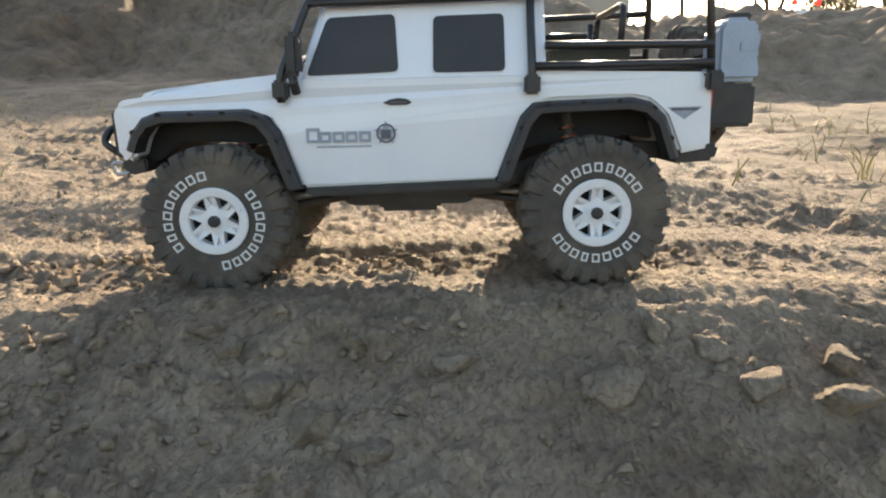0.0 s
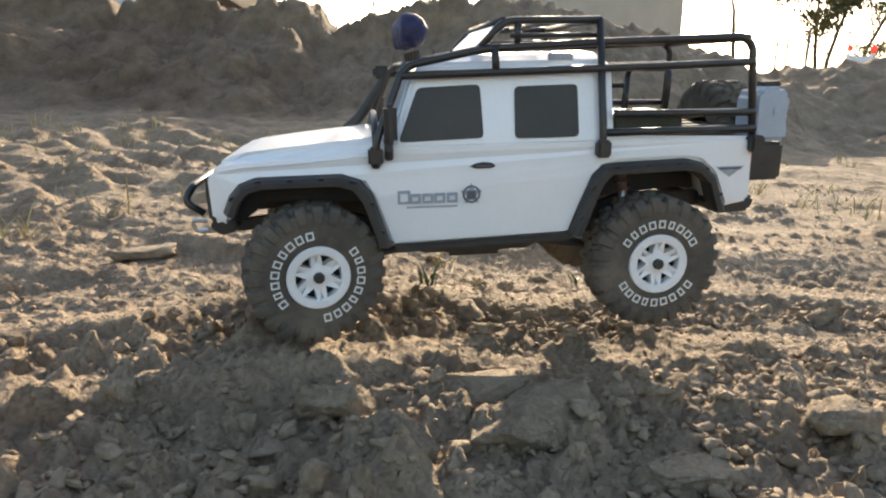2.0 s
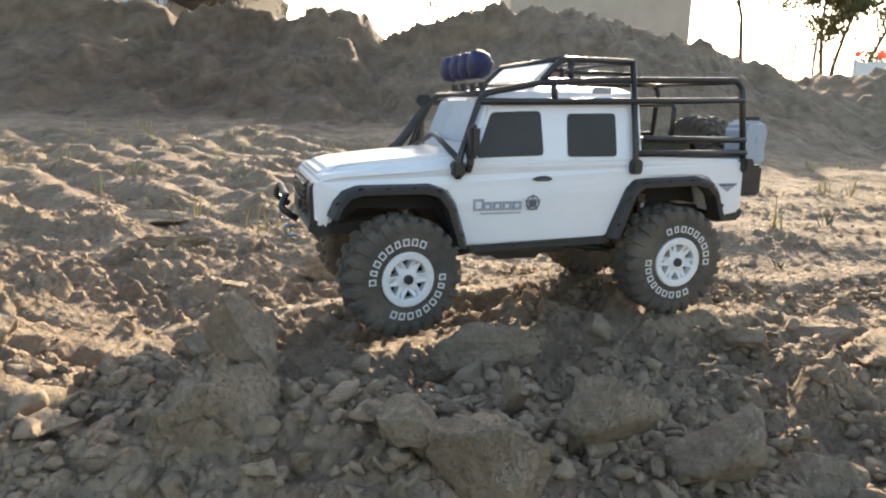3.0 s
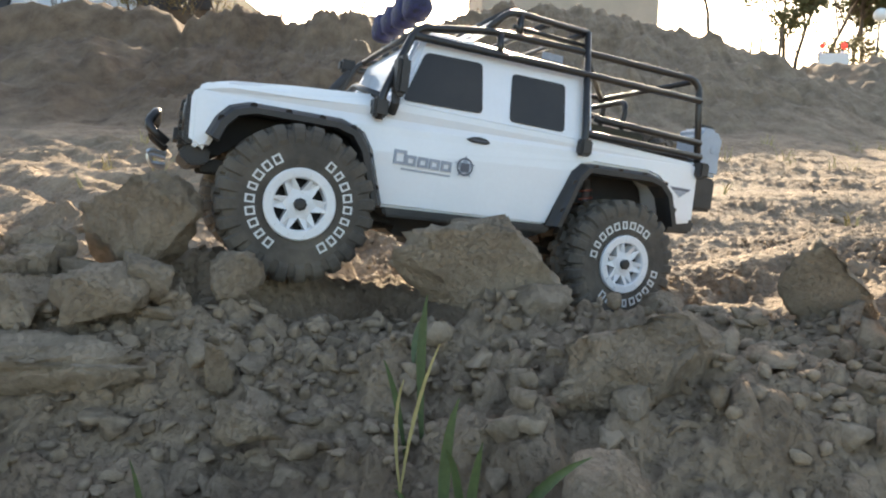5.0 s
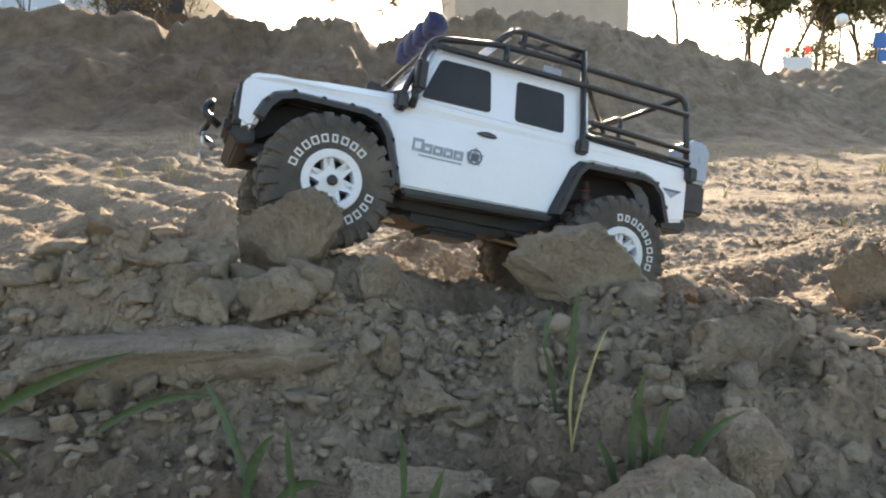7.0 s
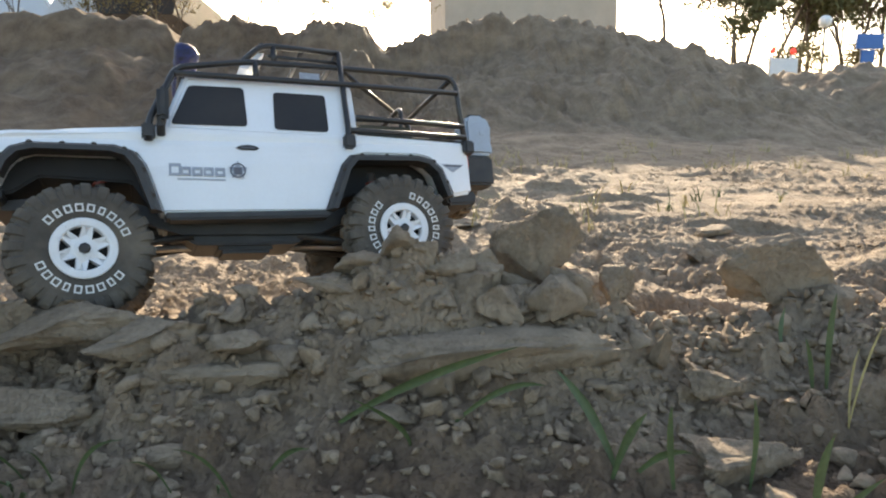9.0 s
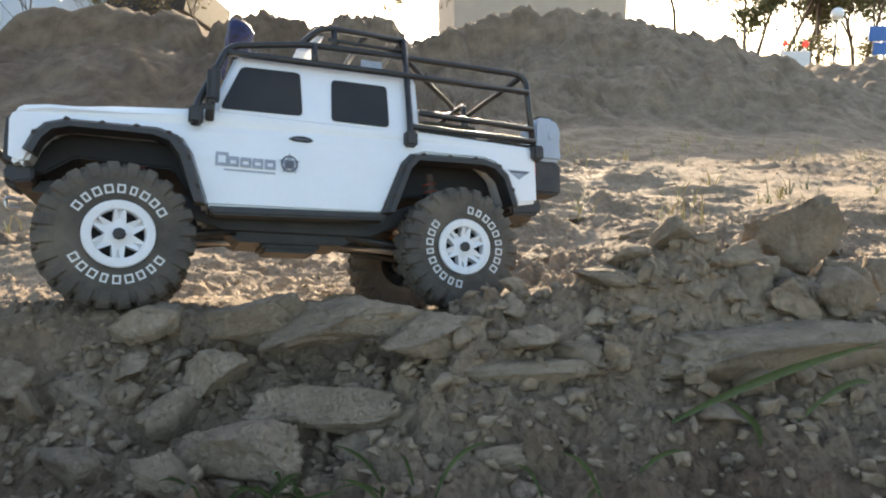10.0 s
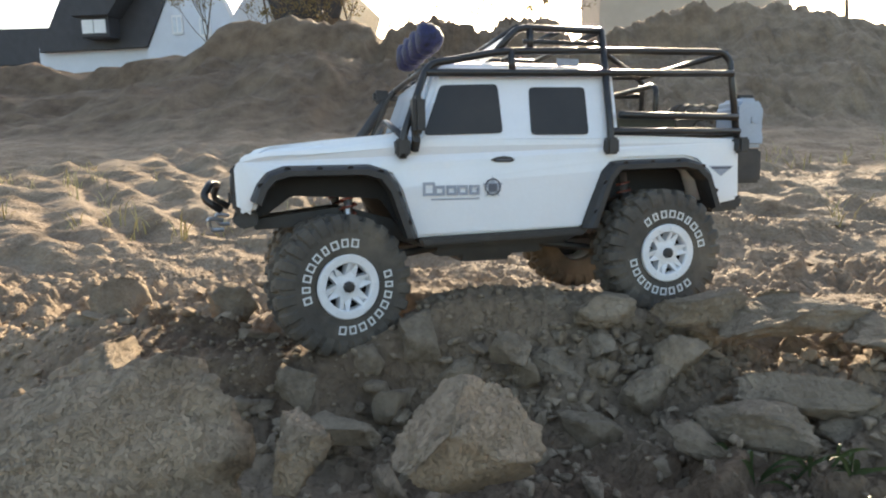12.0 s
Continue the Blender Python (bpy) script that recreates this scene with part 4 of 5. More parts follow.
for pts in ([(-0.068, -0.09, 0.1855), (-0.068, 0.09, 0.1855)], [(0.018, -0.085, 0.2225), (0.018, 0.085, 0.2225)], [(0.107, -0.085, 0.2225), (0.107, 0.085, 0.2225)],
            [(0.2555, -0.083, 0.2055), (0.2555, 0.083, 0.2055)], [(0.107, -0.085, 0.2030), (0.25, 0.08, 0.2055)], [(-0.1, -0.1, 0.118), (-0.098, 0, 0.141), (-0.1, 0.1, 0.118)],
            [(0.196, -0.04, 0.12), (0.200, -0.04, 0.178), (0.200, 0.065, 0.178), (0.196, 0.065, 0.12)], [(0.125, 0.065, 0.160), (0.198, 0.065, 0.160)],
            [(0.065, -0.085, 0.2225), (0.065, 0.085, 0.2225)]):
    part("cage_tube", tube(rounded(pts), R0 * 0.9, 8), TUBE, truck, smooth=True)
part("rack_deck", prism([(-0.006, 0.2005), (0.016, 0.2205), (0.024, 0.2205), (0.004, 0.1995)], -0.07, 0.07, 0.001), WHITE, truck, "white wind deflector under the rack")

# lamps on the roof front
for y in (-0.049, -0.0165, 0.0165, 0.049):
    b = lathe([(0.0, -0.011), (0.009, -0.0105), (0.0138, -0.0085), (0.0152, -0.003), (0.0152, 0.004), (0.0115, 0.011), (0.005, 0.0145), (0.0, 0.0147)], 20)
    for v in b.verts:
        v.co *= 1 + 0.10 * noise.noise(v.co * 160 + Vector((0, y * 300, 0)))
    lamp = part("roof_lamp", b, BLUECOVER, truck, "round roof lamp in a dark blue cover", smooth=True)
    lamp.matrix_basis = pose(-0.062, y, 0.2165, 0, 0, -90)
    part("bracket", tube([(0, 0.004, -0.018), (0, 0.006, -0.03)], 0.004, 6), TUBE, lamp)

# mirrors, handles, snorkel, bumper, sliders
for s in (-1, 1):
    mir = part("side_mirror", box((-0.0930, 0.108 * s - 0.009, 0.119), (-0.0815, 0.108 * s + 0.009, 0.1535), 0.0035), BLACK, truck, "black side mirror")
    part("arm", tube([(-0.089, 0.1 * s, 0.106), (-0.089, 0.107 * s, 0.114), (-0.090, 0.107 * s, 0.124)], 0.004, 8), BLACK, mir)
    han = part("door_handle", prism([(-0.0165, 0.0957), (-0.010, 0.0985), (-0.003, 0.0995), (0.004, 0.0985), (0.0085, 0.0957), (0.004, 0.0935), (-0.010, 0.0935)], s * 0.099, s * 0.1018, 0.0006), BLACK, truck, "small black door handle")
    part("grip", box((-0.010, s * 0.1018 - 0.0006, 0.0952), (0.004, s * 0.1018 + 0.0010, 0.0966)), DECAL, han)
    part("rock_slider", prism([(-0.088, 0.025), (0.086, 0.029), (0.083, 0.021), (-0.084, 0.017)], s * 0.075, s * 0.1005, 0.002), BLACK, truck, "black rock slider")
    part("decal_bar", box((-0.0745, s * 0.1002 - 0.0003, 0.0592), (-0.0275, s * 0.1002 + 0.0003, 0.0608)), DECAL2, truck)
    # the mark on the door: five hollow blocks
    for k in range(5):
        x0 = (-0.0825, -0.0715, -0.0600, -0.0490, -0.0375)[k]
        tall, wide = (0.0125, 0.0115) if k == 0 else (0.0092, 0.0098)
        low, high = 0.0635, 0.0635 + tall
        bm = box((x0, s * 0.1009 - 0.0010, high - 0.0028), (x0 + wide, s * 0.1009 + 0.0010, high))
        bm = box((x0, s * 0.1009 - 0.0010, low), (x0 + wide, s * 0.1009 + 0.0010, low + 0.0024), 0, bm)
        for x1 in (x0, x0 + wide - 0.0022):
            bm = box((x1, s * 0.1009 - 0.0010, low + 0.0024), (x1 + 0.0022, s * 0.1009 + 0.0010, high - 0.0028), 0, bm)
        part("decal_block", bm, DECAL2, truck)
    ring = bmesh.new()
    for k in range(24):
        a0, a1 = k * math.tau / 24, (k + 1) * math.tau / 24
        ring.faces.new([ring.verts.new((-0.0147 + math.cos(a) * r, s * 0.1021, 0.0704 + math.sin(a) * r)) for a, r in ((a0, 0.0082), (a1, 0.0082), (a1, 0.0066), (a0, 0.0066))])
    part("decal_ring", ring, DECAL, truck, "dark round star decal")
    star = bmesh.new()
    star.faces.new([star.verts.new((-0.0147 + math.sin(k * math.pi / 5) * (0.0108 if k % 2 == 0 else 0.0048), s * 0.1019, 0.0704 + math.cos(k * math.pi / 5) * (0.0108 if k % 2 == 0 else 0.0048))) for k in range(10)])
    part("decal_star", star, DECAL2, truck)
    part("decal_centre", box((-0.0187, s * 0.1022 - 0.0002, 0.066), (-0.0107, s * 0.1022 + 0.0002, 0.0735)), DECAL, truck)
    part("decal_triangle", prism([(0.2235, 0.0868), (0.2535, 0.0868), (0.2385, 0.0765)], s * 0.0999, s * 0.1004), DECAL2, truck, "grey triangular decal")
    part("decal_line", box((0.227, s * 0.1006 - 0.0002, 0.0838), (0.25, s * 0.1006 + 0.0002, 0.0858)), DECAL, truck)
    part("roof_decal", box((0.060, s * side_y(0.186) - s * 0.001 - 0.0008, 0.1875), (0.083, s * side_y(0.186) - s * 0.001 + 0.0008, 0.1945)), DECAL2, truck)
part("snorkel", tube(rounded([(-0.128, 0.098, 0.115), (-0.112, 0.102, 0.128), (-0.083, 0.098, 0.168), (-0.080, 0.098, 0.178)], 0.01), 0.006, 10), BLACK, truck, "black snorkel along the far pillar", smooth=True)
part("snorkel_head", box((-0.094, 0.091, 0.172), (-0.074, 0.105, 0.186), 0.003), BLACK, truck)

bumper = part("front_bumper", prism([(-0.270, 0.036), (-0.276, 0.044), (-0.272, 0.054), (-0.250, 0.060), (-0.230, 0.056), (-0.230, 0.036), (-0.245, 0.030)], -0.088, 0.088, 0.003,
              lambda x, y, z: (x + 0.022 * (abs(y) / 0.088) * (x < -0.25), y * 0.93, 0.048 + (z - 0.048) * (1 - 0.4 * (abs(y) / 0.088) ** 2))), BLACK, truck, "black steel front bumper")
part("bull_bar", tube(rounded([(-0.262, -0.058, 0.054), (-0.279, -0.058, 0.066), (-0.272, -0.052, 0.079), (-0.272, 0.052, 0.079), (-0.279, 0.058, 0.066), (-0.262, 0.058, 0.054)], 0.01), 0.0036, 8), TUBE, bumper, smooth=True)
part("winch", box((-0.258, -0.03, 0.056), (-0.240, 0.03, 0.074), 0.004), BLACK, bumper)
for y in (-0.05, 0.05):
    part("tow_hook", tube(rounded([(-0.262, y, 0.045), (-0.276, y, 0.047), (-0.274, y, 0.036), (-0.262, y, 0.036)], 0.004), 0.0022, 6), STEEL, bumper)
part("grille", box((-0.2525, -0.060, 0.058), (-0.240, 0.060, 0.094), 0.002), BLACK, truck, "black front grille")
for k in range(5):
    part("grille_bar", box((-0.2545, -0.056, 0.0615 + 0.0066 * k), (-0.2515, 0.056, 0.0645 + 0.0066 * k), 0.0006), TUBE, truck)
for s in (-1, 1):
    hl = part("headlight", lathe([(0, 0), (0.009, 0.0005), (0.0125, 0.002), (0.0125, 0.006)], 20), GLASS, truck, "round dark headlight", smooth=True)
    hl.matrix_basis = pose(-0.2535, s * 0.078, 0.076, 0, 0, -90)
    part("lamp_surround", box((-0.2515, s * 0.077 - 0.0155, 0.054), (-0.240, s * 0.077 + 0.0155, 0.094), 0.002), BLACK, truck)
part("rear_bumper", prism([(0.230, 0.050), (0.262, 0.057), (0.274, 0.054), (0.270, 0.040), (0.234, 0.038)], -0.092, 0.092, 0.003), BLACK, truck, "black rear bumper")
part("tail_light", box((0.2605, -0.094, 0.085), (0.2645, -0.082, 0.105), 0.001), REDPAINT, truck)

# load bed: floor slats, box, spare wheel, can
part("bed_floor", box((0.124, -0.093, 0.1175), (0.2585, 0.093, 0.1195)), BLACK, truck)
for k in range(6):
    part("bed_slat", box((0.200, -0.085 + 0.03 * k, 0.1195), (0.257, -0.067 + 0.03 * k, 0.1225), 0.0008), TUBE, truck)
part("storage_box", box((0.127, -0.082, 0.1196), (0.196, 0.0, 0.1375), 0.002), BOXGREEN, truck, "dark green storage box in the bed")
part("lever", tube([(0.184, 0.03, 0.119), (0.185, 0.03, 0.168)], 0.003, 8), TUBE, truck, smooth=True)
can = part("jerrycan", prism([(0.270, 0.107), (0.270, 0.152), (0.277, 0.160), (0.299, 0.160), (0.305, 0.153), (0.3085, 0.150), (0.3075, 0.138), (0.3055, 0.130), (0.3080, 0.118), (0.3080, 0.107)], -0.082, -0.046, 0.004), CAN, truck, "grey-blue plastic jerrycan strapped to the tail")
part("cap", box((0.281, -0.072, 0.159), (0.303, -0.058, 0.1645), 0.002), BLACK, can)
part("emblem", box((0.289, -0.0828, 0.132), (0.297, -0.0815, 0.140), 0.0008), CAN, can)
part("can_rack", box((0.264, -0.080, 0.068), (0.307, -0.044, 0.1055), 0.003), BLACK, truck, "black can carrier")
# chassis
part("chassis_rail", prism([(-0.235, 0.045), (-0.15, 0.055), (-0.07, 0.030), (0.08, 0.030), (0.15, 0.056), (0.25, 0.055), (0.25, 0.040), (0.15, 0.040), (0.08, 0.010), (-0.07, 0.010), (-0.15, 0.038), (-0.235, 0.035)], -0.055, -0.044, 0.001), BLACK, truck, "black steel chassis rail")
part("chassis_rail", prism([(-0.235, 0.045), (-0.15, 0.055), (-0.07, 0.030), (0.08, 0.030), (0.15, 0.056), (0.25, 0.055), (0.25, 0.040), (0.15, 0.040), (0.08, 0.010), (-0.07, 0.010), (-0.15, 0.038), (-0.235, 0.035)], 0.044, 0.055, 0.001), BLACK, truck)
part("inner_fender", prism([(-0.236, 0.048), (-0.231, 0.070), (-0.220, 0.0830), (-0.204, 0.0875), (-0.126, 0.0875), (-0.108, 0.078), (-0.092, 0.035), (-0.10, 0.035), (-0.118, 0.062), (-0.200, 0.066), (-0.225, 0.048)], -0.072, 0.072, 0.002), INNER, truck, "black inner fender")
part("inner_fender", prism([(0.105, 0.05), (0.108, 0.085), (0.124, 0.0955), (0.196, 0.0975), (0.217, 0.082), (0.225, 0.058), (0.2, 0.062), (0.12, 0.055)], -0.062, 0.062, 0.002), INNER, truck)
part("skid_plate", prism([(-0.085, 0.020), (-0.055, 0.000), (0.055, 0.000), (0.085, 0.020)], -0.045, 0.045, 0.002), BLACK, truck)
part("gearbox", box((-0.03, -0.035, -0.008), (0.03, 0.03, 0.02), 0.004), BLACK, truck)
for x in (-0.162, 0.162):
    ax = part("axle", tube([(x, -0.085, 0), (x, 0.085, 0)], 0.009, 10), BLACK, truck, "black axle housing", smooth=True)
    ax["front"] = x < 0
    dif = bmesh.new()
    bmesh.ops.create_icosphere(dif, subdivisions=2, radius=0.019)
    for v in dif.verts:
        v.co += Vector((x, 0.012, 0))
    part("differential", dif, BLACK, ax, smooth=True)
    for s in (-1, 1):
        k = -1 if x > 0 else 1
        part("link_arm", tube([(x + 0.004 * k, s * 0.05, -0.004), (x + 0.105 * k, s * 0.045, 0.010)], 0.004, 8), BLACK, truck, smooth=True)
        sh = part("shock", tube([(x + 0.012 * k, s * 0.068, 0.006), (x + 0.016 * k, s * 0.060, 0.082)], 0.0045, 8), STEEL, truck, "coil-over shock absorber", smooth=True)
        coil = [(x + (0.012 + 0.004 * i / 60) * k + 0.0075 * math.cos(i * 0.72), s * (0.068 - 0.008 * i / 60) + 0.0075 * math.sin(i * 0.72), 0.016 + 0.056 * i / 60) for i in range(61)]
        part("spring", tube(coil, 0.0013, 5), SPRING, sh)
part("drive_shaft", tube([(-0.15, 0.012, 0.002), (-0.03, 0.005, 0.006), (0.03, 0.005, 0.006), (0.15, 0.012, 0.002)], 0.004, 8), STEEL, truck, smooth=True)


# wheels
def tyre_shape(rad=0.0635, wide=0.047):
    """One skin: the lugs rise from the carcass by angle and width."""
    h = wide / 2
    prof = [(0.0272, -0.72), (0.0292, -0.93), (0.036, -1.0), (0.0475, -1.0), (0.0485, -1.0), (0.0535, -0.985), (0.0572, -0.93), (0.0588, -0.84), (0.0592, -0.70), (0.0593, -0.52), (0.0593, -0.42), (0.0593, -0.14), (0.0593, -0.05)]
    prof = prof + [(r, -u) for r, u in prof[::-1]]
    lugs, per = 24, 10
    n = lugs * per
    b = bmesh.new()
    rings = []
    for i, (r, u) in enumerate(prof):
        ring = []
        for k in range(n):
            s = 1 if u > 0 else -1
            f = (k / per + (0.5 if s > 0 else 0) + (0.18 * abs(u) if abs(u) < 0.6 else 0)) % 1
            au = abs(u)
            rise = 0.0
            if 0.46 < au and r > 0.0480:
                rise = 0.0045 if 0.15 <= f <= 0.78 else 0.0
            elif 0.08 < au < 0.46:
                rise = 0.0042 if not 0.05 <= f <= 0.42 else 0.0
            side = 0.0
            if 0.0484 < r < 0.05875 and au > 0.8:
                side, rise = (0.0011 if rise else -0.0004), rise * 0.62
            a = k * math.tau / n
            ring.append(b.verts.new((math.cos(a) * (r + rise), u * h + s * side, math.sin(a) * (r + rise))))
        rings.append(ring)
    for u, w in zip(rings, rings[1:]):
        for k in range(n):
            b.faces.new((u[k], u[(k + 1) % n], w[(k + 1) % n], w[k]))
    return b


def rim_shape():
    """White rim with six twin spokes round dark triangular gaps; its face looks to -y."""
    b = lathe([(0.0310, 0.014), (0.0300, 0.010), (0.0285, -0.004), (0.0290, -0.0195), (0.0314, -0.0215), (0.0318, -0.0238), (0.0306, -0.0250), (0.0240, -0.0246), (0.0228, -0.0232), (0.0228, -0.0140)], 48)
    for k in range(6):
        m0, m1 = radians(60 * k), radians(60 * k + 60)
        def at(r, a, y):
            return Vector((math.cos(a) * r, y, math.sin(a) * r))
        out = [at(0.0095, m0, -0.0212), at(0.0118, m0, -0.0216), at(0.0232, m0 + 0.31, -0.0236), at(0.0235, (m0 + m1) / 2 - 0.12, -0.0236), at(0.0150, (m0 + m1) / 2, -0.0205), at(0.0235, (m0 + m1) / 2 + 0.12, -0.0236),
               at(0.0232, m1 - 0.31, -0.0236), at(0.0118, m1, -0.0216), at(0.0095, m1, -0.0212)]
        c = bmesh.new()
        top = [c.verts.new(v) for v in out]
        low = [c.verts.new(Vector((v.x, -0.012, v.z))) for v in out]
        c.faces.new((top[0], top[1], top[4], top[7], top[8])), c.faces.new((top[1], top[2], top[3], top[4])), c.faces.new((top[4], top[5], top[6], top[7]))
        for i in range(9):
            c.faces.new((top[i], low[i], low[(i + 1) % 9], top[(i + 1) % 9]))
        g = at(0.019, (m0 + m1) / 2, 0)
        inner = [c.verts.new(at(r, (m0 + m1) / 2 + a, -0.0190)) for r, a in ((0.0150, 0), (0.0235, -0.12), (0.0235, 0.12))]
        c.faces.new(inner)
        b = join(b, c)
    for k in range(12):
        a = k * math.tau / 12 + 0.26
        c = bmesh.new()
        bmesh.ops.create_cone(c, cap_ends=True, segments=6, radius1=0.0011, radius2=0.0009, depth=0.0014, matrix=Matrix.Translation((math.cos(a) * 0.0272, -0.0254, math.sin(a) * 0.0272)) @ Matrix.Rotation(radians(90), 4, "X"))
        b = join(b, c)
    return lathe([(0.0100, -0.010), (0.0100, -0.0218), (0.0066, -0.0226), (0.0, -0.0226)], 20, b)


tyre_bm = tyre_shape()
first_tyre = part("tyre", tyre_bm, RUBBER, None, "chunky dusty rubber tyre", smooth=False)
rim_bm = rim_shape()
for v in rim_bm.verts:
    v.co.x, v.co.z = v.co.x * 0.91, v.co.z * 0.91
first_rim = part("rim", rim_bm, RIM, None, "white spoked rim", smooth=False)
back_bm = lathe([(0.0255, -0.0105), (0.0, -0.0105)], 32)
first_back = part("brake_disc", back_bm, INNER, None)
first_nut = part("hub_nut", lathe([(0.0052, -0.0215), (0.0052, -0.0255), (0.003, -0.0262), (0.0, -0.0262)], 8), BLACK, None)
glyph = []
for wide in (0.0033, 0.0028, 0.0035):
    g = box((-wide, -0.0004, 0.0024), (wide, 0.0006, 0.0038))
    g = box((-wide, -0.0004, -0.0038), (wide, 0.0006, -0.0024), 0, g)
    g = box((-wide, -0.0004, -0.0024), (0.0014 - wide, 0.0006, 0.0024), 0, g)
    g = box((wide - 0.0014, -0.0004, -0.0024), (wide, 0.0006, 0.0024), 0, g)
    glyph.append(part("white_block", g, LETTER, None))
glyph_me = [g.data for g in glyph]
tyre_me, rim_me, back_me, nut_me = first_tyre.data, first_rim.data, first_back.data, first_nut.data
for ob in (first_tyre, first_rim, first_back, first_nut, *glyph):
    bpy.data.objects.remove(ob)
hub_bm = tube([(0, -0.008, 0), (0, 0.02, 0)], 0.010, 12)
hub_me = bpy.data.meshes.new("hub")
hub_bm.to_mesh(hub_me)
hub_bm.free()
hub_me.materials.append(BLACK)


def wheel(x, side, phase):
    w = new("wheel", hub_me)
    w.parent = truck
    w["label"] = "black tyre with white markings on a white spoked rim"
    face = pose(0, 0, 0) if side < 0 else pose(0, 0, 0, 0, 0, 180)
    shared("tyre", tyre_me, face, w)
    shared("rim", rim_me, face, w)
    shared("brake_disc", back_me, face, w)
    shared("hub_nut", nut_me, face, w)
    for half in (0, 180):
        for k in range(9):
            a = 90 + half - (k - 4) * 14.2
            m = face @ pose(0, 0, 0, 0, -a, 0) @ pose(0.0388, -0.0236, 0, 0, 90, 0)
            shared("white_block", glyph_me[(0, 1, 0, 2, 0, 1, 2, 0, 2)[k]], m, w)
    return w


WHEELS = [(wheel(x, s, p), x, s, p) for x, s, p in ((-0.162, -1, 67), (0.162, -1, 0), (-0.162, 1, 20), (0.162, 1, 50))]
spare = shared("spare_tyre", tyre_me, pose(0.287, 0.020, 0.104, 0, 0, 90) @ Matrix.Scale(0.95, 4), truck)
spare["label"] = "spare knobbly tyre hung on the tail"


# ---- plants ----
def blade(b, x, y, z, tall, lean, turn, wide, bend=0.6, steps=5):
    d = Vector((math.cos(turn), math.sin(turn), 0))
    n = Vector((-d.y, d.x, 0))
    rows = []
    for i in range(steps + 1):
        t = i / steps
        a = lean + bend * t * t
        p = Vector((x, y, z)) + (d * math.sin(a) + Vector((0, 0, math.cos(a)))) * tall * t
        w = wide * (1 - t ** 2) * 0.5 + 0.0002
        rows.append((b.verts.new(p - n * w), b.verts.new(p + d * w * 0.35 - Vector((0, 0, w * 0.3))), b.verts.new(p + n * w)))
    for u, v in zip(rows, rows[1:]):
        b.faces.new((u[0], u[1], v[1], v[0])), b.faces.new((u[1], u[2], v[2], v[1]))


def plant(x, y, n, tall, seed, mat=None, wide=0.006, label="few green grass blades growing from the soil", lean=(0.1, 0.9)):
    rng = random.Random(seed)
    z = heights(x, y)
    ob = thing("grass_plant", label, "grass", pose(x, y, z), "grass plants")
    for k in range(n):
        b = bmesh.new()
        blade(b, rng.uniform(-0.012, 0.012), rng.uniform(-0.008, 0.008), -0.004, tall * rng.uniform(0.5, 1.1), rng.uniform(*lean), rng.uniform(0, math.tau), wide * rng.uniform(0.6, 1.2), rng.uniform(0.2, 0.9))
        part("leaf", b, mat or LEAF, ob, smooth=True)


def reed(label, leaves, mat=None):
    """A grass plant of single blades, each from its root over its middle to its tip, with its width."""
    x0, y0 = leaves[0][0][:2]
    root = Vector((x0, y0, heights(x0, y0)))
    ob = thing("grass_plant", label, "grass", pose(*root), "grass plants")
    for foot, mid, tip, wide in leaves:
        a, m, c = (Vector(p) - root for p in (foot, mid, tip))
        a.z = heights(foot[0], foot[1]) - root.z - 0.004
        wide *= 0.68
        side = (c - a).cross(Vector((0.25, 1, 0.15))).normalized()
        fold = side.cross(c - a).normalized()
        b, rows = bmesh.new(), []
        for k in range(9):
            t = k / 8
            p = a.lerp(m, t).lerp(m.lerp(c, t), t)
            w = wide * (0.35 + 1.3 * t if t < 0.5 else 1.0 - ((t - 0.5) / 0.5) ** 2) * 0.5 + 0.0002
            rows.append((b.verts.new(p - side * w), b.verts.new(p + fold * w * 0.4), b.verts.new(p + side * w)))
        for u, v in zip(rows, rows[1:]):
            b.faces.new((u[0], u[1], v[1], v[0])), b.faces.new((u[1], u[2], v[2], v[1]))
        part("leaf", b, mat or LEAF, ob, smooth=True)


BLADES = "few green grass blades growing from the soil"
reed("long arching green grass blades before the slab", [((-0.859, 0.335, -0.01), (-0.80, 0.318, 0.050), (-0.722, 0.30, 0.074), 0.010), ((-0.775, 0.318, 0.02), (-0.73, 0.325, 0.044), (-0.690, 0.345, 0.026), 0.008),
      ((-0.80, 0.31, 0.0), (-0.80, 0.30, 0.02), (-0.84, 0.29, 0.045), 0.006)])
reed(BLADES, [((-0.655, 0.275, 0.0), (-0.668, 0.29, 0.03), (-0.690, 0.315, 0.050), 0.010), ((-0.662, 0.27, 0.0), (-0.655, 0.265, 0.022), (-0.640, 0.265, 0.034), 0.009), ((-0.650, 0.27, 0.0), (-0.630, 0.262, 0.012), (-0.610, 0.258, 0.006), 0.008),
              ((-0.625, 0.25, -0.01), (-0.632, 0.25, 0.02), (-0.630, 0.25, 0.045), 0.006)])
reed("upright pale green grass blades among the clods", [((-0.449, 0.343, 0.02), (-0.451, 0.345, 0.06), (-0.445, 0.346, 0.092), 0.0075), ((-0.458, 0.345, 0.02), (-0.462, 0.345, 0.035), (-0.470, 0.345, 0.055), 0.005)])
reed(BLADES, [((-0.453, 0.40, 0.02), (-0.455, 0.405, 0.045), (-0.446, 0.41, 0.064), 0.006)])
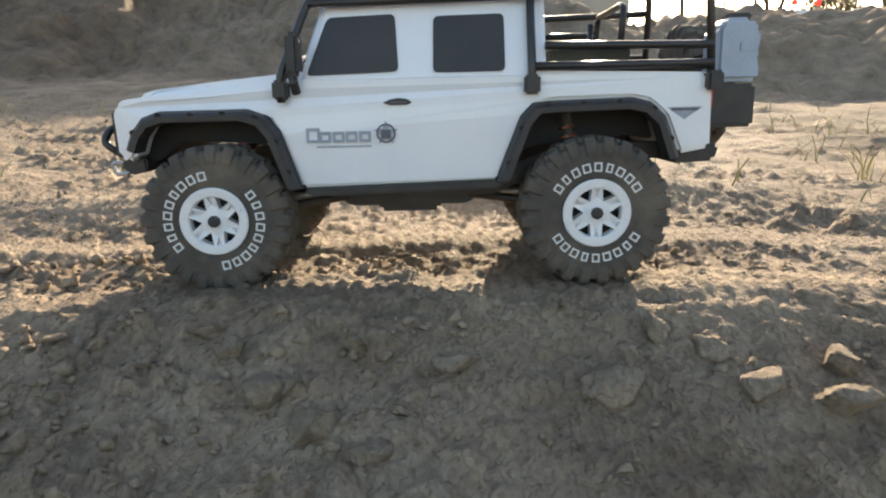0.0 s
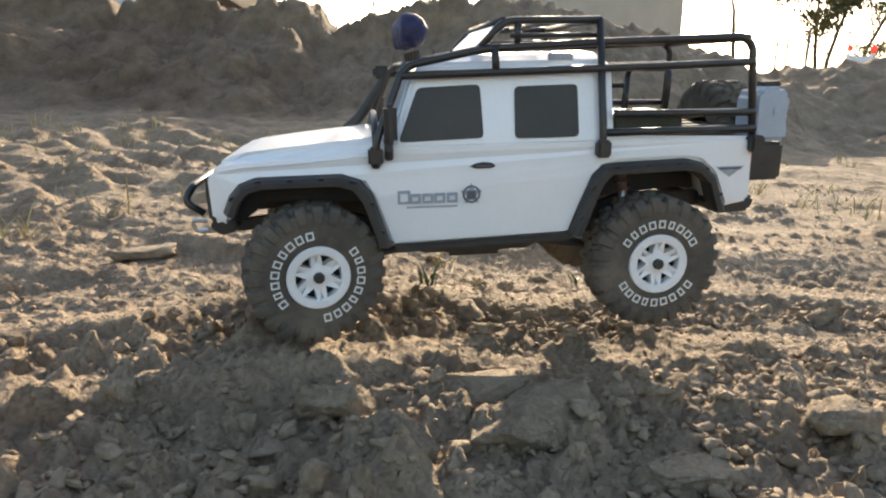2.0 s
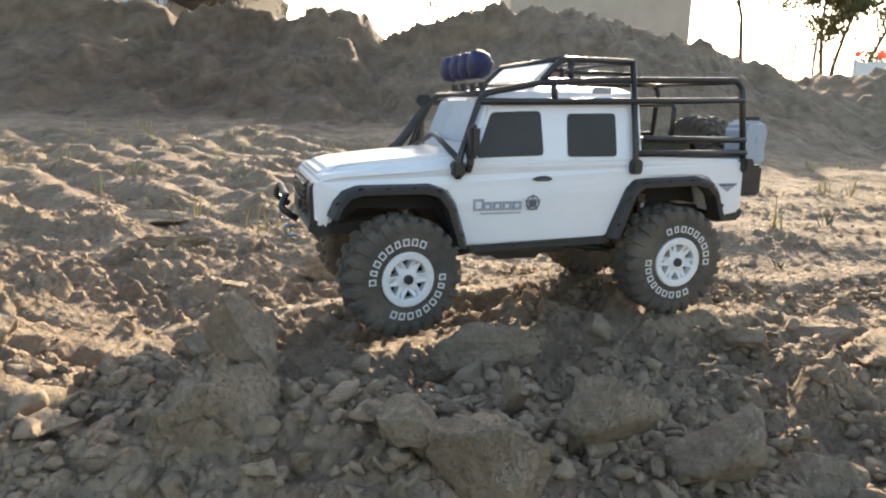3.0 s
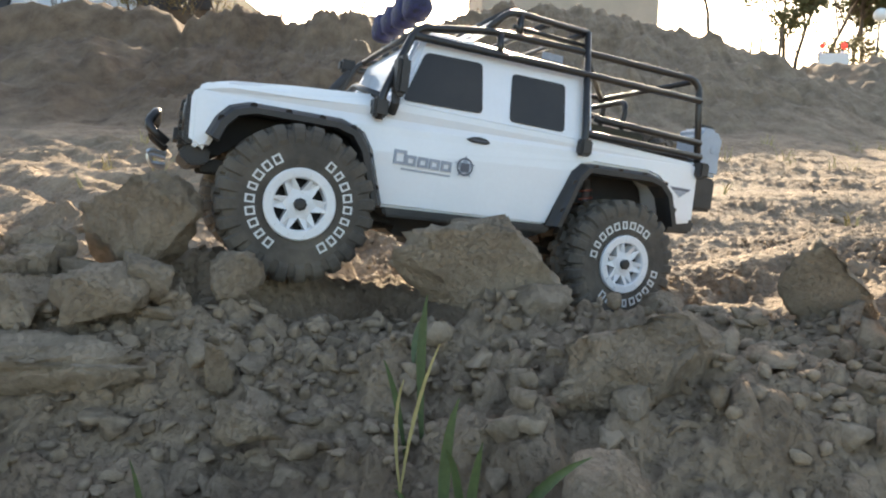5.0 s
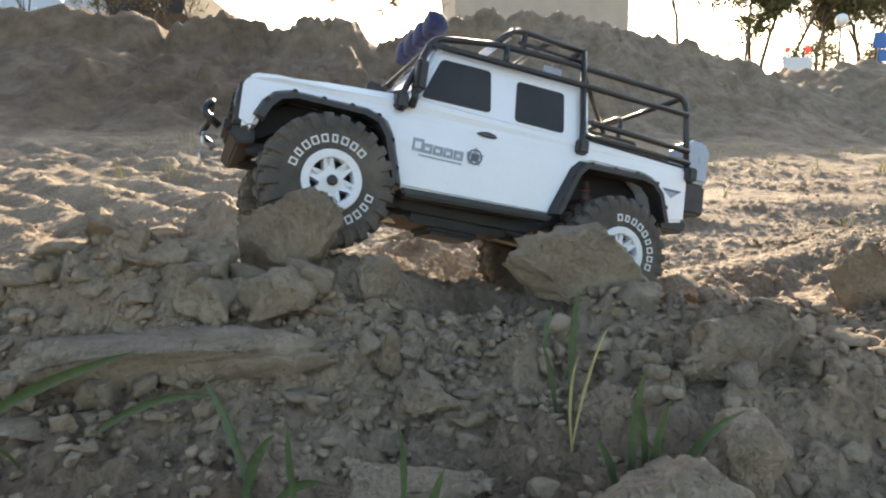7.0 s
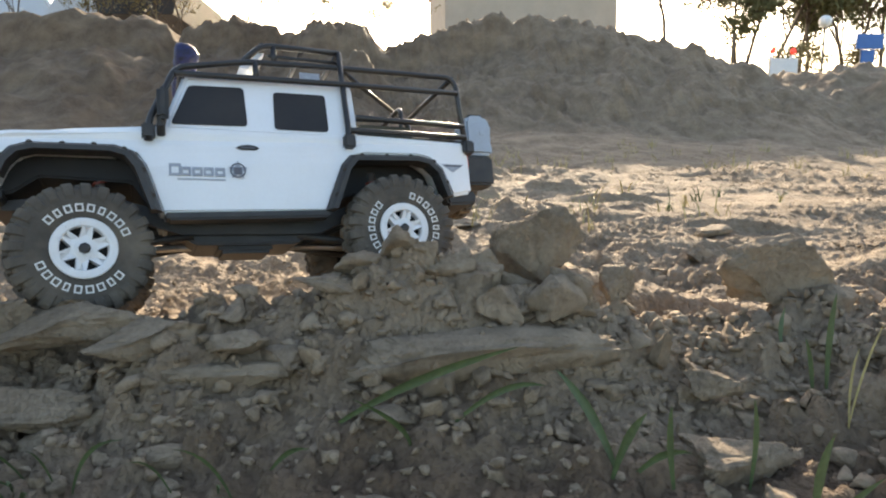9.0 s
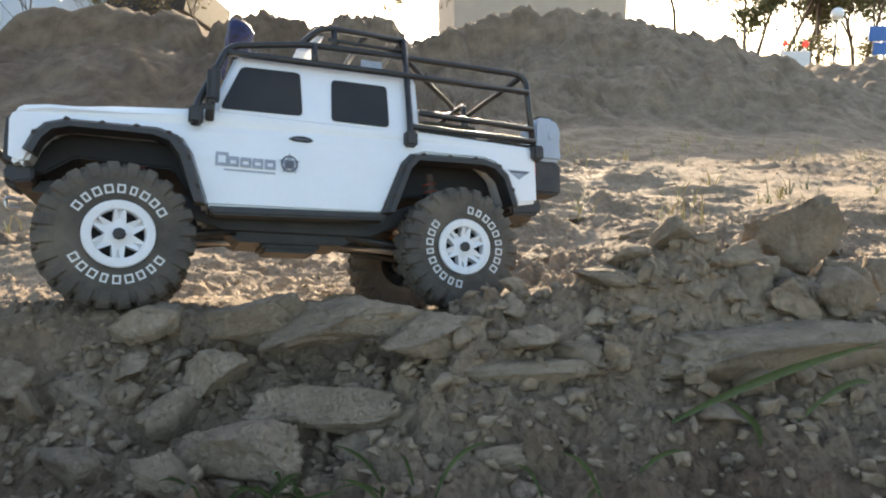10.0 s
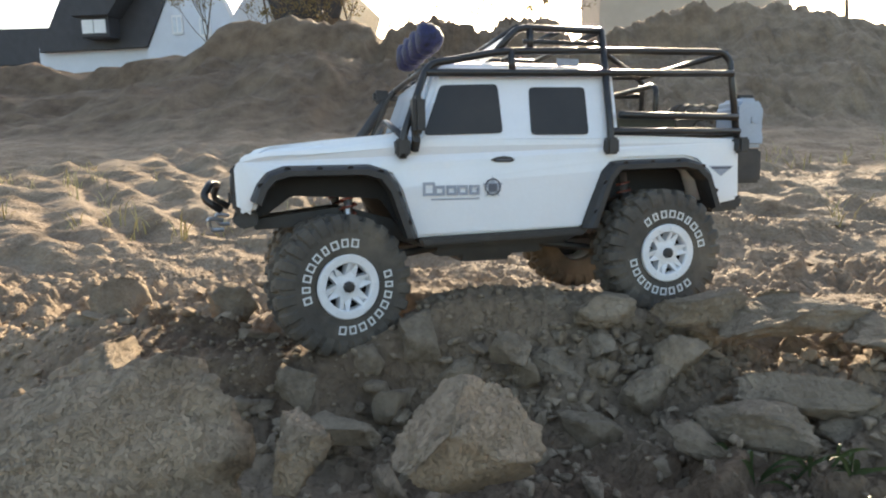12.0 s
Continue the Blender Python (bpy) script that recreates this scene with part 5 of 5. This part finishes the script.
reed(BLADES, [((-0.440, 0.25, 0.0), (-0.444, 0.25, 0.045), (-0.434, 0.25, 0.070), 0.007), ((-0.435, 0.25, 0.0), (-0.430, 0.245, 0.03), (-0.425, 0.24, 0.055), 0.006), ((-0.425, 0.25, 0.0), (-0.41, 0.25, 0.03), (-0.376, 0.25, 0.042), 0.008),
              ((-0.445, 0.25, 0.0), (-0.452, 0.25, 0.02), (-0.462, 0.25, 0.03), 0.006), ((-0.43, 0.255, 0.0), (-0.433, 0.25, 0.04), (-0.440, 0.245, 0.05), 0.005)])
reed("sunlit yellow-green grass blades on the low soil", [((-0.559, 0.20, -0.02), (-0.562, 0.20, 0.02), (-0.551, 0.20, 0.043), 0.008), ((-0.545, 0.205, -0.02), (-0.535, 0.20, 0.0), (-0.515, 0.20, 0.012), 0.006), ((-0.572, 0.25, -0.02), (-0.566, 0.25, 0.02), (-0.572, 0.25, 0.046), 0.005)])
reed("thin dry stalks beside the clods", [((-0.462, 0.30, 0.01), (-0.455, 0.30, 0.045), (-0.440, 0.30, 0.078), 0.0022), ((-0.460, 0.30, 0.01), (-0.466, 0.30, 0.04), (-0.458, 0.30, 0.060), 0.0022)], STRAW)
reed(BLADES, [((-1.03, 0.29, 0.0), (-1.02, 0.285, 0.03), (-0.99, 0.28, 0.030), 0.004), ((-1.06, 0.30, 0.0), (-1.07, 0.29, 0.025), (-1.09, 0.285, 0.032), 0.004), ((-1.04, 0.295, 0.0), (-1.045, 0.29, 0.02), (-1.05, 0.28, 0.026), 0.003)])
reed("few grass blades under the layered slab", [((-0.92, 0.28, 0.0), (-0.93, 0.275, 0.02), (-0.955, 0.27, 0.026), 0.004), ((-0.90, 0.285, 0.0), (-0.885, 0.28, 0.02), (-0.87, 0.275, 0.018), 0.005), ((-0.96, 0.28, 0.0), (-0.97, 0.275, 0.022), (-0.985, 0.27, 0.018), 0.003)])
thin = random.Random(31)
for k in range(9):
    x, y = thin.uniform(-1.18, -0.86), thin.uniform(0.24, 0.31)
    leaves = []
    for _ in range(thin.randint(3, 6)):
        a, h = thin.uniform(-1, 1), thin.uniform(0.010, 0.030)
        fx, fy = x + thin.uniform(-0.01, 0.01), y + thin.uniform(-0.01, 0.01)
        leaves.append(((fx, fy, 0), (fx + a * 0.012, fy - 0.006, heights(fx, fy) + h), (fx + a * 0.034, fy - 0.012, heights(fx, fy) + h * thin.uniform(0.6, 1.1)), thin.uniform(0.003, 0.0055)))
    reed("small tuft of thin grass at the foot of the ridge", leaves)
reed("dry rootlets sticking out of the damp soil", [((-1.475, 0.385, 0.0), (-1.470, 0.380, 0.012), (-1.462, 0.378, 0.026), 0.0018), ((-1.470, 0.385, 0.0), (-1.480, 0.380, 0.012), (-1.486, 0.378, 0.018), 0.0016)], STRAW)
for k, (x, y, n, tall) in enumerate([(1.62, 1.12, 12, 0.05), (0.74, 1.45, 7, 0.10), (0.62, 1.2, 6, 0.04), (0.42, 1.25, 8, 0.05), (-0.02, 1.55, 5, 0.08), (-0.06, 1.52, 4, 0.06), (0.9, 1.55, 6, 0.09), (0.46, 1.09, 8, 0.045), (0.40, 1.06, 10, 0.05), (0.06, 1.62, 6, 0.08), (0.14, 1.72, 8, 0.08), (-0.06, 1.78, 5, 0.08), (0.24, 1.78, 7, 0.07), (0.32, 1.60, 6, 0.07)]):
    plant(x, y, n, tall, k + 40, STRAW if k == 0 or k % 2 else LEAF, 0.004, "thin dry grass tuft on the field", (0.05, 0.6))


def field_grass():
    rng = random.Random(9)
    spots = [(rng.uniform(-3.5, 3.5), rng.uniform(1.25, 3.6)) for _ in range(420)]
    xs, ys = np.array(spots).T
    zs, thick = land(xs, ys), fbm(xs, ys, 0.7, 2, 77)
    b = bmesh.new()
    for x, y, z, d in zip(xs, ys, zs, thick):
        if d < 0.1:
            continue
        for _ in range(rng.randint(2, 7)):
            blade(b, x + rng.uniform(-0.03, 0.03), y + rng.uniform(-0.03, 0.03), z - 0.005, rng.uniform(0.03, 0.11), rng.uniform(0, 0.6), rng.uniform(0, math.tau), 0.003, 0.5, 3)
    me = bpy.data.meshes.new("field_grass")
    b.to_mesh(me)
    b.free()
    me.materials.append(STRAW)
    tagged(new("field_grass", me), "sparse dry yellow grass on the field", "grass", kind="stuff")


field_grass()


# ---- far things ----
def window(h, x, y, z, w, t, mat=PANE):
    win = part("window", box((x - w / 2, y - 0.04, z - t / 2), (x + w / 2, y + 0.05, z + t / 2), 0.01), TRIM, h, "white framed window")
    for k in (0, 1):
        xa = x - w / 2 + 0.06 + k * (w / 2 - 0.03)
        part("pane", box((xa, y - 0.055, z - t / 2 + 0.07), (xa + w / 2 - 0.09, y - 0.042, z + t / 2 - 0.07)), mat, win)


home = thing("house", "white gabled house with a steep dark slate roof", "house")
part("wall", box((-19.0, 24.2, 0), (-14.3, 31, 3.85), 0.02), PLASTER, home, "pale plaster wall")
part("gable_wall", prism([(-14.6, 0), (-14.6, 3.6), (-12.6, 7.6), (-10.6, 3.6), (-10.6, 0)], 24.0, 31, 0.02), PLASTER, home, "pale plaster gable")
part("roof", prism([(-18.80, 3.68), (-17.70, 5.6), (-16.65, 7.6), (-12.55, 7.6), (-14.52, 3.75)], 23.9, 24.15, 0.01), SLATE, home, "dark slate roof slope")
part("barge_board", tube([(-10.55, 23.9, 3.5), (-12.6, 23.9, 7.6)], 0.09, 6), TRIM, home)
for x, z in ((-13.3, 4.5), (-12.25, 4.38)):
    window(home, x, 23.95, z, 0.42, 0.66)
dormer = part("dormer", box((-16.62, 23.2, 4.05), (-15.50, 24.0, 4.80), 0.02), SLATE, home, "dark dormer")
for x in (-16.49, -16.03):
    part("pane", box((x, 23.15, 4.17), (x + 0.42, 23.2, 4.64)), TRIM, dormer)
part("dormer_roof", prism([(-16.8, 4.76), (-16.70, 4.90), (-14.7, 5.9), (-14.6, 5.75), (-15.4, 4.76)], 23.0, 24.2, 0.01), SLATE, dormer, "sloping dormer roof")
home2 = thing("house", "white house partly hidden behind the bank", "house")
part("wall", prism([(-11.2, 0), (-11.2, 3.3), (-9.85, 5.1), (-9.2, 4.85), (-9.06, 4.4), (-8.9, 0)], 22.0, 28, 0.02), PLASTER, home2, "pale plaster wall")
part("roof", prism([(-10.0, 5.1), (-9.9, 5.3), (-6.5, 5.2), (-6.8, 4.2), (-9.0, 4.2), (-9.2, 4.85)], 22.1, 28, 0.02), SLATE, home2, "dark tiled roof")
home3 = thing("house", "low house with a dark roof in the distance", "house")
part("roof", prism([(-34, 4.0), (-33, 5.7), (-22.5, 5.65), (-22.0, 4.0)], 30, 36, 0.03), SLATE, home3)
part("wall", box((-33, 30.5, 0), (-22.6, 35.5, 4.05)), PLASTER, home3)
block = thing("building", "tall plain brown building behind the earth heap", "building")
part("wall", box((2.55, 29.0, 0), (10.15, 36, 7.4), 0.03), GLAREWALL, block, "shaded brown plaster wall paled by sun glare")
part("roof", prism([(2.4, 7.4), (2.6, 7.6), (10.1, 7.6), (10.3, 7.4)], 28.9, 36.1, 0.03), GLAREWALL, block)


def tree(name, x, y, base, tall, seed, label, r=0.14, leafy=0, mat=None, spread=0.55, depth=4, start=0.3, leaf=0.10):
    rng = random.Random(seed)
    t = thing(name, label, "tree", pose(x, y, base))
    ends = []

    def limb(p, d, length, rad, level):
        pts = [p]
        for i in range(4):
            d = (d + Vector((rng.uniform(-1, 1), rng.uniform(-1, 1), rng.uniform(-0.4, 0.8))) * 0.16).normalized()
            pts.append(pts[-1] + d * length / 4)
        limbs.append((pts, rad, max(rad * 0.45, 0.006)))
        if level >= depth:
            ends.extend(pts[1:])
            return
        for i in range(rng.randint(3, 4) if level else 10):
            f = rng.uniform(start if level == 0 else 0.3, 1.0)
            q = pts[min(int(f * 4), 3)].lerp(pts[min(int(f * 4) + 1, 4)], f * 4 % 1)
            a = rng.uniform(0, math.tau)
            s = Vector((math.cos(a), math.sin(a), rng.uniform(0.1, 0.9))) * spread + d * 0.5
            limb(q, s.normalized(), length * rng.uniform(0.35, 0.55), rad * 0.42, level + 1)

    limbs = []
    limb(Vector((0, 0, -0.3)), Vector((0, 0, 1)), tall, r, 0)
    co, fa = [], []
    for pts, a, c in limbs:
        s0 = len(co)
        for i, p in enumerate(pts):
            rr = a + (c - a) * i / 4
            co += [(p.x + rr * math.cos(k * math.tau / 5), p.y + rr * math.sin(k * math.tau / 5), p.z) for k in range(5)]
        for i in range(4):
            fa += [(s0 + i * 5 + k, s0 + i * 5 + (k + 1) % 5, s0 + i * 5 + 5 + (k + 1) % 5, s0 + i * 5 + 5 + k) for k in range(5)]
    me = mesh_from("trunk", np.array(co), np.array(fa))
    me.materials.append(BARK)
    o = new("trunk", me)
    o.parent = t
    if leafy:
        co, fa = [], []
        for e in ends:
            for _ in range(leafy):
                c = e + Vector((rng.gauss(0, 1), rng.gauss(0, 1), rng.gauss(0, 0.6))) * leaf * 1.8
                u = Vector((rng.gauss(0, 1), rng.gauss(0, 1), rng.gauss(0, 1))).normalized() * leaf * rng.uniform(0.4, 1)
                w = Vector((rng.gauss(0, 1), rng.gauss(0, 1), rng.gauss(0, 1))).normalized() * leaf * rng.uniform(0.3, 0.7)
                s0 = len(co)
                co += [(c + u)[:], (c + w)[:], (c - u)[:], (c - w)[:]]
                fa.append((s0, s0 + 1, s0 + 2, s0 + 3))
        me = mesh_from("crown", np.array(co), np.array(fa))
        me.materials.append(mat)
        o = new("crown", me)
        o.parent = t


tree("bare_tree", 12.1, 28, heights(12.1, 28), 6.0, 3, "slim bare tree on the crest of the heap", 0.10, 0, depth=3, start=0.35, spread=0.8)
for k, (x, y, tall) in enumerate([(17.4, 31, 5.0), (18.2, 33, 6.0), (19.4, 32, 6.5), (20.6, 31, 6), (21.6, 33, 6.8), (22.6, 31, 6.2), (23.8, 32, 7), (25.2, 31, 6.5), (27, 34, 7.5)]):
    tree("pine_tree", x, y, heights(x, y), tall, 20 + k, "dark pine tree with open branches against the sky", 0.11, 10, NEEDLE, 0.9, 3, 0.2, 0.15)
for k, (x, tall) in enumerate([(-10.2, 5.2), (-8.6, 5.6), (-7.2, 5.0), (-5.8, 5.6), (-4.4, 5.2), (-3.0, 5.4), (-1.4, 4.6), (0.2, 4.4)]):
    tree("young_tree", x, 19.5 + (k % 3), heights(x, 19.5 + (k % 3)), tall * 0.75, 60 + k, "thin twiggy tree with sparse spring leaves behind the bank", 0.035, 4, TWIGLEAF, 0.7, 3, 0.3, 0.06)
for k, (x, y) in enumerate([(17.0, 27), (18.6, 27.5), (20.5, 27)]):
    tree("bush", x, y, heights(x, y), 1.6, 90 + k, "low yellowish bush beside the road", 0.04, 5, TWIGLEAF, 1.0, 2, 0.1, 0.10)

for k, (x, tall) in enumerate([(13.15, 1.55), (13.55, 1.65), (14.35, 2.1)]):
    ob = part("fence_post", tube([(0, 0, -0.4), (0.0, 0, tall * 0.5), (0.03, 0, tall)], 0.06 if k == 2 else 0.04, 7), WOOD)
    ob.matrix_basis = pose(x, 26.8, heights(x, 26.8))
    tagged(ob, "weathered wooden fence post on the heap", "post", "fence posts")

barrier = thing("road_barrier", "white road barrier with two red warning lamps", "barrier")
part("board", box((14.2, 23.8, 2.5), (15.3, 23.9, 3.1), 0.02), TRIM, barrier)
for x in (14.28, 15.1):
    part("leg", box((x - 0.05, 23.91, 1.6), (x + 0.05, 23.98, 3.2)), TRIM, barrier)
    part("warning_lamp", lathe([(0, -0.05), (0.09, -0.04), (0.11, 0), (0.09, 0.04), (0, 0.05)], 16), REDLAMP, barrier, "red warning lamp").matrix_basis = pose(x, 23.85, 3.36)
lamp = thing("street_lamp", "white globe street lamp on a thin pole", "street lamp")
globe = bmesh.new()
bmesh.ops.create_icosphere(globe, subdivisions=3, radius=0.25)
part("globe", globe, GLOBE, lamp, smooth=True).matrix_basis = pose(17.83, 26, 4.82)
part("pole", tube([(17.83, 26, 1.5), (17.83, 26, 4.6)], 0.04, 8), TUBE, lamp)
sg = thing("road_sign", "blue road sign on two posts", "sign")
part("panel", box((19.3, 26, 3.75), (20.5, 26.05, 4.35), 0.01), SIGN, sg)
part("panel", box((19.55, 26, 3.2), (20.15, 26.05, 3.7), 0.01), SIGN, sg)
for x in (19.6, 20.1):
    part("post", box((x - 0.04, 26.06, 1.5), (x + 0.04, 26.12, 4.3)), STEEL, sg)


# ---- what moves ----
def motions():
    walk(truck, DRIVE)
    for w, x, s, phase in WHEELS:
        c = 1 if x < 0 else 2
        rows = []
        for k in range(121):
            t = k / 10
            a = float(np.interp(t, [r[0] for r in ROLLED], [r[1] for r in ROLLED])) + phase
            d = float(np.interp(t, [r[0] for r in TRAVEL], [r[c] for r in TRAVEL]))
            turn = float(np.interp(t, [r[0] for r in STEERED], [r[1] for r in STEERED])) if x < 0 else 0.0
            rows.append((t, pose(x, s * 0.098, d, 0, -a, turn)))
        walk(w, rows)


motions()
